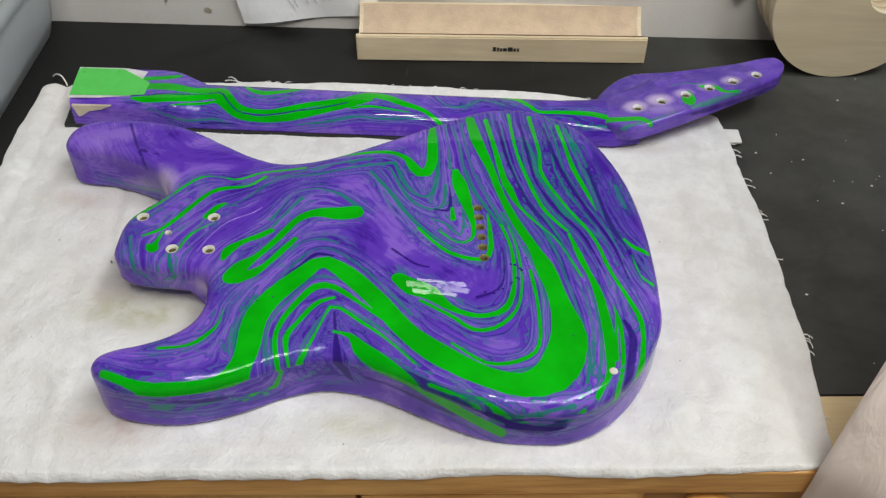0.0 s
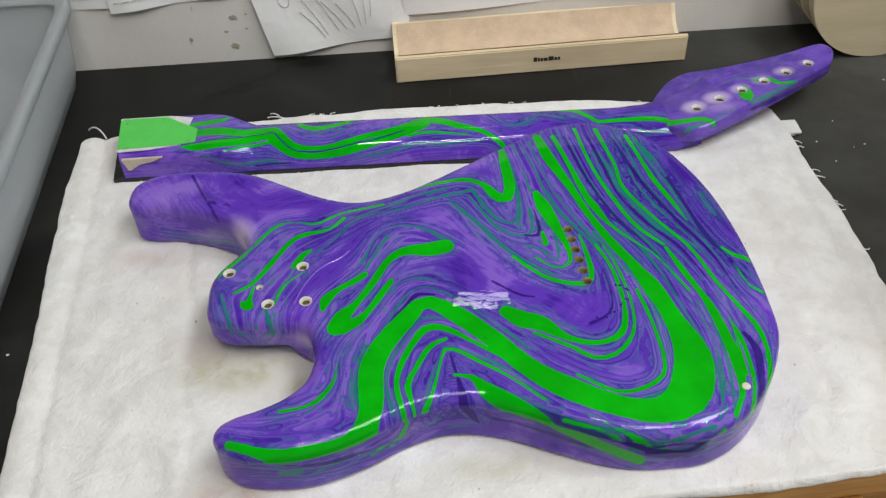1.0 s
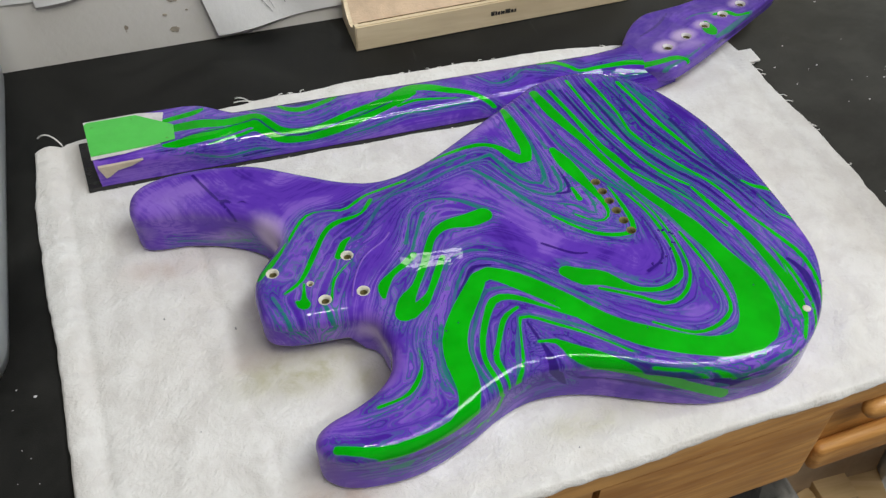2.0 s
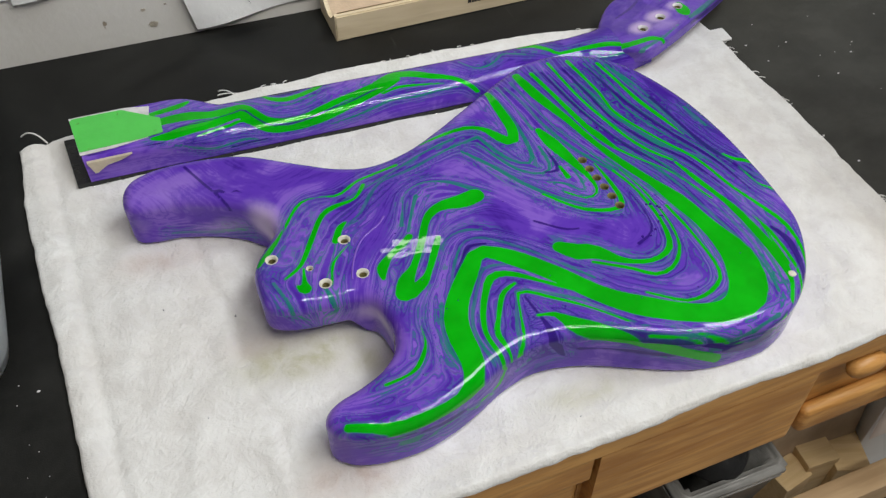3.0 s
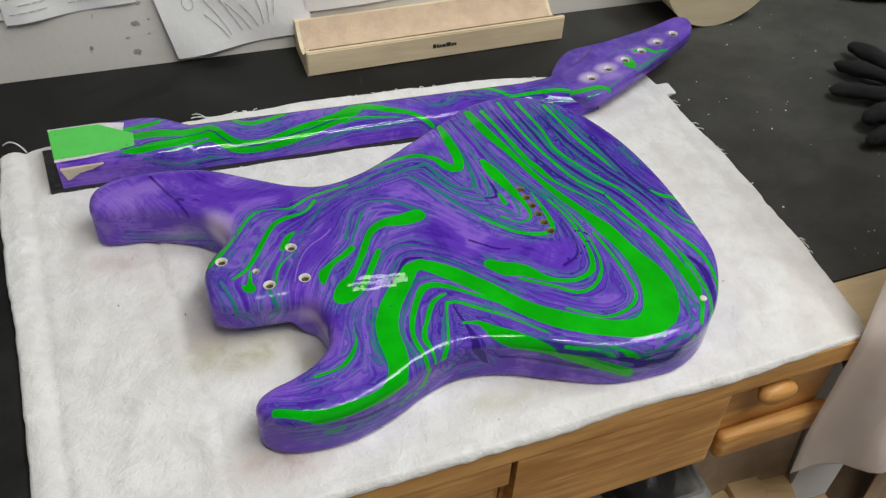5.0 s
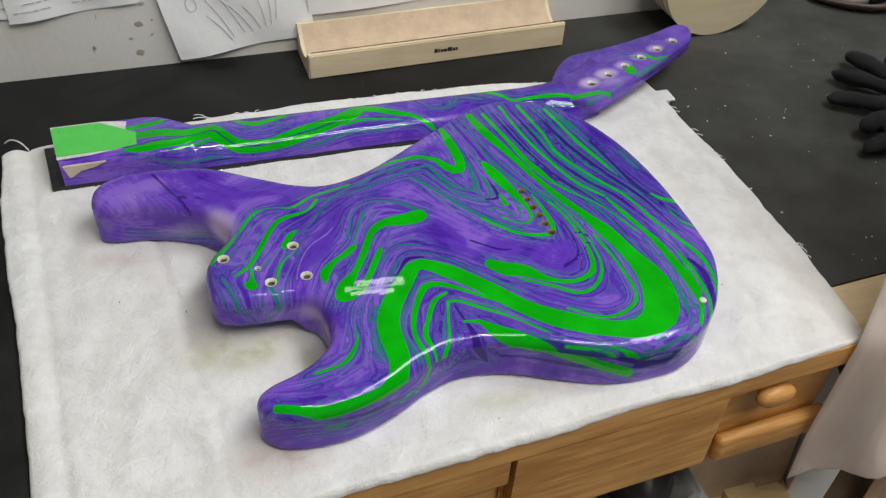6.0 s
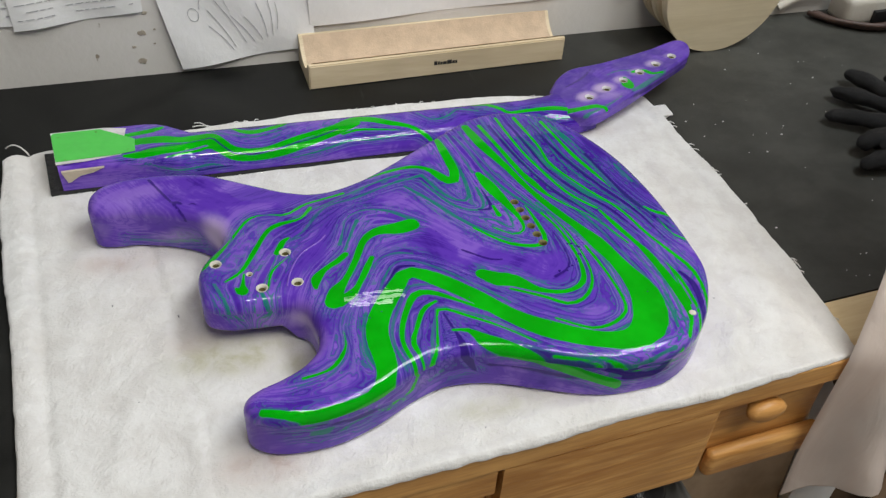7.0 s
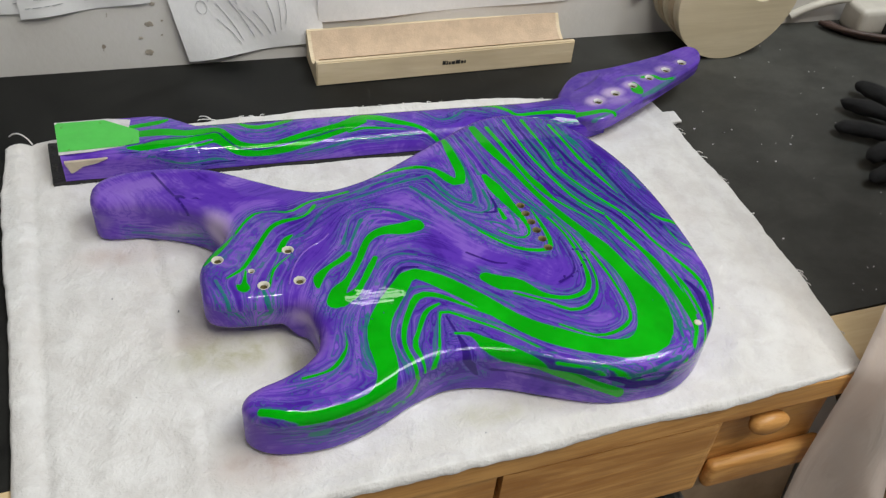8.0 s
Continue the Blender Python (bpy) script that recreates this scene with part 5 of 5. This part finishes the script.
# ---- tub, gloves, charger, sheeting ----
def tub():
    t = thing("plastic_tub", "frosted clear plastic storage tub with a rounded rim", "storage tub")
    y0, y1, h, rad = 0.050, 0.437, 0.085, 0.042
    out = [(-0.76, y1), (-0.424, y1), (-0.413, y1 - 0.005), (-0.409, y1 - 0.02)]
    out += [(-0.394 - rad + rad * math.cos(a), y0 + rad - rad * math.sin(a)) for a in np.linspace(0, math.pi / 2, 10)]
    out += [(-0.76, y0)]
    ring = np.array(out)
    cen = np.array([-0.58, 0.26])

    def wall(name, steps, label=""):
        bm = bmesh.new()
        rows_ = []
        for inset, z in steps:
            q = []
            for p in ring:
                d = cen - p
                d = d / np.linalg.norm(d)
                q.append(bm.verts.new((*(p + d * inset), z)))
            rows_.append(q)
        for a, b in zip(rows_[:-1], rows_[1:]):
            for i in range(len(a)):
                j = (i + 1) % len(a)
                bm.faces.new((a[i], a[j], b[j], b[i]))
        return bm, rows_

    bm, r = wall("tub_wall", [(0.030, 0.001), (0.016, 0.004), (0.010, 0.02), (0.0, h), (0.002, h), (0.0125, 0.02), (0.020, 0.006), (0.034, 0.003)])
    bm.faces.new(r[0][::-1])
    bm.faces.new(r[-1])
    part("tub_wall", bm, TUB, t)
    bm, r = wall("rim", [(0.0, h - 0.012), (-0.006, h - 0.008), (-0.007, h), (-0.004, h + 0.003), (0.006, h + 0.003), (0.009, h)])
    part("rim", bm, TUB, t, "rounded frosted rim")


tub()


def finger(bm, pts, r):
    """A soft padded tube through pts with rounded end."""
    path = spline(np.array(pts, float), 60, closed=False)[[0, 6, 12, 18, 24, 30, 36, 42, 47, 51, 54, 56, 58, 59]]
    rings = []
    for i, p in enumerate(path):
        t = path[min(i + 1, 13)] - path[max(i - 1, 0)]
        t = t / np.linalg.norm(t)
        s = np.cross(t, (0, 0, 1))
        s /= np.linalg.norm(s)
        u = np.cross(s, t)
        f = (0, 6, 12, 18, 24, 30, 36, 42, 47, 51, 54, 56, 58, 59)[i] / 59
        rr = r * min(1, math.sqrt(max(0.02, 1 - max(0, (f - 0.80) / 0.20) ** 2))) * (1 + 0.07 * math.sin(i * 1.9))
        rings.append([bm.verts.new(p + rr * (math.cos(a) * s + 0.8 * math.sin(a) * u)) for a in np.arange(12) * 2 * math.pi / 12])
    for a, b in zip(rings[:-1], rings[1:]):
        for i in range(12):
            bm.faces.new((a[i], a[(i + 1) % 12], b[(i + 1) % 12], b[i]))
    bm.faces.new(rings[0][::-1])
    bm.faces.new(rings[-1])
    for v in bm.verts:
        k = 0.16 * r * noise.noise(v.co * 120) + 0.22 * r * noise.noise(v.co * 55)
        v.co += Vector((k, k, 0.7 * k))


def glove(label, fingers, palm, wide):
    g = thing("work_glove", label, "glove", group="pair of gloves")
    for pts, r in fingers:
        bm = bmesh.new()
        finger(bm, pts, r)
        part("glove_finger", bm, GLOVE, g)
    bm = bmesh.new()
    finger(bm, palm, wide)
    for v in bm.verts:
        v.co.z = 0.0015 + max(0.0, v.co.z + wide * 0.5) * 0.48
    part("glove_palm", bm, GLOVE, g)
    return g


glove("black knit work glove lying flat with spread fingers on the bench",
      [([(0.520, 0.190, 0.014), (0.512, 0.220, 0.015), (0.503, 0.255, 0.014), (0.494, 0.288, 0.010)], 0.0105),
       ([(0.515, 0.180, 0.013), (0.494, 0.210, 0.014), (0.474, 0.238, 0.013), (0.455, 0.260, 0.009)], 0.0095),
       ([(0.505, 0.170, 0.013), (0.470, 0.188, 0.013), (0.445, 0.204, 0.012), (0.421, 0.219, 0.008)], 0.0095),
       ([(0.560, 0.190, 0.014), (0.552, 0.220, 0.016), (0.540, 0.245, 0.016), (0.531, 0.268, 0.012)], 0.0100)],
      [(0.66, 0.10, 0.012), (0.60, 0.13, 0.016), (0.55, 0.160, 0.016), (0.510, 0.186, 0.013)], 0.034)
glove("black knit work glove folded over beside its pair",
      [([(0.500, 0.125, 0.012), (0.460, 0.128, 0.014), (0.430, 0.130, 0.013), (0.402, 0.130, 0.009)], 0.0105),
       ([(0.500, 0.150, 0.014), (0.465, 0.156, 0.016), (0.440, 0.158, 0.016), (0.418, 0.158, 0.012)], 0.0120)],
      [(0.62, 0.06, 0.012), (0.56, 0.095, 0.016), (0.50, 0.125, 0.017), (0.432, 0.150, 0.012)], 0.034)


def charger():
    c = thing("power_adapter", "ivory power adapter with a brown coiled cable", "power adapter", pose(0.072, 0.004, 0))
    part("adapter_case", box(0.50, 0.56, 0.395, 0.435, 0.0, 0.036, bevel=0.008, seg=3), CHARGER, c)
    part("adapter_face", box(0.538, 0.566, 0.390, 0.398, 0.004, 0.020, bevel=0.001), BLACK, c, "black vented face", smooth=False)
    for k, (off, zz) in enumerate(((0, 0.004), (0.006, 0.0095), (-0.005, 0.0042))):
        cu = bpy.data.curves.new("cable", "CURVE")
        cu.dimensions, cu.bevel_depth = "3D", 0.0032
        sp = cu.splines.new("NURBS")
        pts = [(0.476 - off, 0.428, 0.006), (0.482 - off, 0.412 - off, zz), (0.505, 0.392 - off, zz), (0.535, 0.378 - off, zz), (0.565, 0.376 - off, zz + 0.002), (0.585, 0.392, 0.012 + 0.004 * k), (0.578, 0.42, 0.03)]
        sp.points.add(len(pts) - 1)
        for q, p in zip(sp.points, pts):
            q.co = (*p, 1)
        sp.use_endpoint_u = True
        cu.materials.append(CABLE)
        child("cable", cu, c, "brown cable")
    cu = bpy.data.curves.new("white_cable", "CURVE")
    cu.dimensions, cu.bevel_depth = "3D", 0.005
    sp = cu.splines.new("NURBS")
    pts = [(0.43, 0.438, 0.012), (0.455, 0.436, 0.028), (0.48, 0.432, 0.034), (0.51, 0.43, 0.036)]
    sp.points.add(3)
    for q, p in zip(sp.points, pts):
        q.co = (*p, 1)
    sp.use_endpoint_u = True
    cu.materials.append(CHARGER)
    child("white_cable", cu, c, "grey-white cable")


charger()


def sheeting():
    """Film that comes down behind the bench corner, bends over its front edge and hangs to a ragged hem."""
    s = thing("plastic_sheet", "milky translucent plastic sheeting hanging over the bench end", "plastic sheet", FRONT)
    nx, nz = 60, 70
    heights = [-0.184, -0.120, -0.04, 0.006, 0.050, 0.085, 0.20, 0.65]
    edge_s = [0.244, 0.2375, 0.2375, 0.2400, 0.255, 0.274, 0.300, 0.37]
    edge_y = [-0.004, -0.004, -0.004, -0.003, 0.012, 0.032, 0.050, 0.09]
    verts = []
    for j in range(nz + 1):
        v = (j / nz) ** 1.5
        for i in range(nx + 1):
            u = i / nx
            z = -0.184 + v * 0.83
            near = min(1, 6 * u)
            low = 1 - v
            x = np.interp(z, heights, edge_s) + u * 0.46
            fold = 0.014 * math.sin(u * 23 + 1.2 * math.sin(z * 9)) + 0.007 * math.sin(u * 47 + z * 24) + 0.005 * math.sin(u * 11 - z * 31)
            y = np.interp(z, heights, edge_y) - near * (fold * (0.5 + 0.5 * low) + 0.020) - 0.02 * u
            hem = 0.006 * math.sin(u * 17) + 0.15 * u + 0.004 * noise.noise(Vector((u * 40, 0, 2)))
            verts.append((x, y, z + hem * low ** 4))
    m = nx + 1
    faces = [(j * m + i, j * m + i + 1, (j + 1) * m + i + 1, (j + 1) * m + i) for j in range(nz) for i in range(nx)]
    ob = child("sheet", mesh_of("sheet", verts, faces, SHEET), s)
    k = ob.modifiers.new("thickness", "SOLIDIFY")
    k.thickness = 0.0006


sheeting()


# ---- under the bench ----
def grey_bin():
    b = thing("storage_bin", "scuffed grey plastic bin on the shelf under the bench", "bin", FRONT)
    bm = bmesh.new()
    lo = [(0.085, 0.030), (0.162, 0.030), (0.168, 0.25), (0.085, 0.25)]
    hi = [(0.068, 0.010), (0.178, 0.008), (0.184, 0.27), (0.068, 0.27)]
    mid = [(0.070, 0.013), (0.175, 0.011), (0.181, 0.266), (0.070, 0.267)]
    inn = [(0.078, 0.020), (0.169, 0.018), (0.175, 0.258), (0.078, 0.258)]
    deep = [(0.088, 0.035), (0.158, 0.035), (0.164, 0.24), (0.088, 0.24)]
    r = [[bm.verts.new((*p, z)) for p in q] for q, z in ((lo, -0.3615), (mid, -0.222), (hi, -0.218), (hi, -0.205), (inn, -0.203), (deep, -0.33))]
    for a, c in zip(r[:-1], r[1:]):
        for i in range(4):
            bm.faces.new((a[i], a[(i + 1) % 4], c[(i + 1) % 4], c[i]))
    bm.faces.new(r[0][::-1])
    bm.faces.new(r[-1])
    bmesh.ops.bevel(bm, geom=list(bm.edges), offset=0.004, segments=2, affect="EDGES")
    part("bin_body", bm, GREY_BIN, b)
    # dark bag lining folded over the rim
    bm = bmesh.new()
    n = 40
    rows_ = []
    for rad, z, wob in ((1.0, -0.215, 0.0), (1.0, -0.199, 0.002), (0.95, -0.190, 0.003), (0.75, -0.183, 0.006), (0.5, -0.181, 0.008), (0.25, -0.180, 0.004)):
        rows_.append([bm.verts.new((0.125 + 0.048 * rad * math.cos(a), 0.135 + 0.118 * rad * math.sin(a), z + wob * math.sin(a * 7 + rad * 9))) for a in np.arange(n) * 2 * math.pi / n])
    for p, q in zip(rows_[:-1], rows_[1:]):
        for i in range(n):
            bm.faces.new((p[i], p[(i + 1) % n], q[(i + 1) % n], q[i]))
    bm.faces.new(rows_[-1])
    part("bag_liner", bm, BLACK, b, "crumpled black bag liner")


grey_bin()


def heat_gun():
    """A black power tool with a slotted vent, lying on the shelf."""
    t = thing("power_tool", "black power tool with a slotted vent on the shelf", "power tool", FRONT @ pose(0.015, 0.06, -0.334))
    bm = bmesh.new()
    bmesh.ops.create_cone(bm, cap_ends=True, segments=24, radius1=0.028, radius2=0.024, depth=0.09, matrix=pose(0, 0, 0, 90, 0, 20))
    bmesh.ops.bevel(bm, geom=[e for e in bm.edges if len(e.link_faces) == 2 and e.calc_face_angle(0) > 0.8], offset=0.004, segments=2, affect="EDGES")
    part("tool_body", bm, BLACK, t)
    for k in range(5):
        bm = box(-0.0016, 0.0016, -0.018, 0.018, 0, 0.003, bevel=0.0006)
        o = part("vent_slat", bm, METAL if k % 2 else GREY_BIN, t)
        o.matrix_local = pose(-0.012 + k * 0.006, -0.02, 0.026, 12, 0, 20)
    bm = bmesh.new()
    bmesh.ops.create_cone(bm, cap_ends=True, segments=16, radius1=0.014, radius2=0.012, depth=0.07, matrix=pose(0.03, 0.02, -0.012, 70, 0, 80))
    part("tool_handle", bm, BLACK, t)


heat_gun()


def shelf_stuff():
    c = thing("cardboard_panel", "plain brown cardboard panel leaning under the bench", "cardboard", FRONT @ pose(0.190, 0.050, -0.361, -6, 0, -4))
    part("panel", box(0, 0.13, 0, 0.006, 0, 0.23, bevel=0.001), CARD, c, smooth=False)
    random.seed(7)
    for k in range(3):
        o = thing("wood_offcut", "short raw pine offcut on the shelf", "wood offcut", FRONT @ pose(0.215 + 0.030 * k, 0.018 + 0.010 * (k % 2), -0.3615, 0, 0, 10 - 14 * k), group="pine offcuts")
        part("offcut", box(0, 0.036, 0, 0.03 + 0.01 * k, 0, 0.060 + 0.010 * (k % 2), bevel=0.0015), PINE, o, smooth=False)
    b = thing("picture_box", "white carton with red printing on the shelf", "carton", FRONT @ pose(0.318, 0.035, -0.3615, 0, 0, -25))
    part("carton_body", box(0, 0.04, 0, 0.10, 0, 0.16, bevel=0.001), PAPER, b, smooth=False)
    part("printed_side", box(0.0402, 0.0412, 0.004, 0.096, 0.004, 0.156), RED, b, "red printed side", smooth=False)
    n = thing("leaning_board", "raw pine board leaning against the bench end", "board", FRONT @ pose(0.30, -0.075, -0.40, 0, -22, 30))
    part("board", box(0, 0.50, 0, 0.020, 0, 0.020, bevel=0.002), PINE_SHADED, n, smooth=False)
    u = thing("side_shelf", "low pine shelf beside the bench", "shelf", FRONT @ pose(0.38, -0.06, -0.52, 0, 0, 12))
    part("shelf_board", box(0, 0.5, 0.0, 0.30, 0, 0.018, bevel=0.001), PINE_SHADED, u, smooth=False)
    part("shelf_leg", box(0.0, 0.03, 0.0, 0.03, -0.38, -0.0005), PINE_SHADED, u, smooth=False)
    part("shelf_leg", box(0.47, 0.5, 0.27, 0.30, -0.38, -0.0005), PINE_SHADED, u, smooth=False)
    for k, (x, y, s) in enumerate(((0.46, 0.06, 0.05), (0.55, 0.10, 0.06), (0.62, 0.04, 0.05))):
        r = thing("rag", "crumpled patterned rag on the low shelf", "rag", FRONT @ pose(x, y, -0.502), group="rags")
        bm = bmesh.new()
        bmesh.ops.create_icosphere(bm, subdivisions=4, radius=s)
        for v in bm.verts:
            f = 1 + 0.45 * noise.noise(v.co * 38 + Vector((k * 5, 0, 0))) + 0.2 * noise.noise(v.co * 90)
            v.co *= f
            v.co.z = max(v.co.z * 0.55 + s * 0.3, 0.0)
        part("cloth", bm, RAG, r)


shelf_stuff()


# ---- dust and chips ----
def chips():
    random.seed(11)
    verts, faces = [], []
    for k in range(80):
        if k < 66:
            x, y = random.uniform(0.22, 0.56), random.uniform(-0.01, 0.40)
            if x < 0.272:
                continue
        else:
            x, y = random.uniform(-0.405, -0.385), random.uniform(-0.08, 0.12)
        r = random.choice((0.0004, 0.0005, 0.0006, 0.0008, 0.0013)) * (1 if y > 0.03 or x > 0.3 else 0.8)
        a0 = random.uniform(0, 6.28)
        n = 5
        b = len(verts)
        for z in (0.0002, 0.0007):
            for i in range(n):
                rr = r * random.uniform(0.6, 1.2)
                verts.append((x + rr * math.cos(a0 + i * 6.28 / n), y + 0.7 * rr * math.sin(a0 + i * 6.28 / n), z))
        faces.append(tuple(range(b + n, b + 2 * n)))
        faces += [(b + i, b + (i + 1) % n, b + n + (i + 1) % n, b + n + i) for i in range(n)]
    tagged(new("dust_flakes", mesh_of("dust_flakes", verts, faces, PRIMER, smooth=False)), "scattered pale dust flakes on the black bench top", "dust", kind="stuff")
    lint, lf = [], []
    for x, y, r in ((-0.252, 0.078, 0.0012), (-0.284, 0.0, 0.0010), (0.168, 0.0, 0.0012), (-0.055, -0.078, 0.0011), (0.17, 0.12, 0.0008), (-0.30, 0.10, 0.0008)):
        b = len(lint)
        for z in (0.0050, 0.0070):
            for i in range(6):
                rr = 0.55 * r * random.uniform(0.5, 1.2)
                lint.append((x + rr * math.cos(i * 1.047), y + rr * math.sin(i * 1.047), z))
        lf.append(tuple(range(b + 6, b + 12)))
        lf += [(b + i, b + (i + 1) % 6, b + 6 + (i + 1) % 6, b + 6 + i) for i in range(6)]
    tagged(new("lint_specks", mesh_of("lint_specks", lint, lf, INK, smooth=False)), "small dark lint specks caught on the white towel", "lint", kind="stuff")
    for x, z, r in ((-0.258, 0.049, 0.0046), (-0.262, 0.017, 0.0048), (-0.268, 0.034, 0.0022), (-0.245, 0.052, 0.0016), (-0.252, 0.071, 0.0030), (-0.247, 0.036, 0.0014)):
        pts, fc = [], []
        n = 14
        for yy in (0.4468, 0.4464):
            for i in range(n):
                rr = r * random.uniform(0.55, 1.1)
                pts.append((x + rr * math.cos(i * 6.283 / n), yy, z + 0.75 * rr * math.sin(i * 6.283 / n)))
        fc.append(tuple(range(n, 2 * n)))
        fc += [(i, (i + 1) % n, n + (i + 1) % n, n + i) for i in range(n)]
        tagged(new("wall_stain", mesh_of("wall_stain", pts, fc, STAIN, smooth=False)), "brown stain where paint chipped off the wall", "wall stain", group="wall stains")


chips()
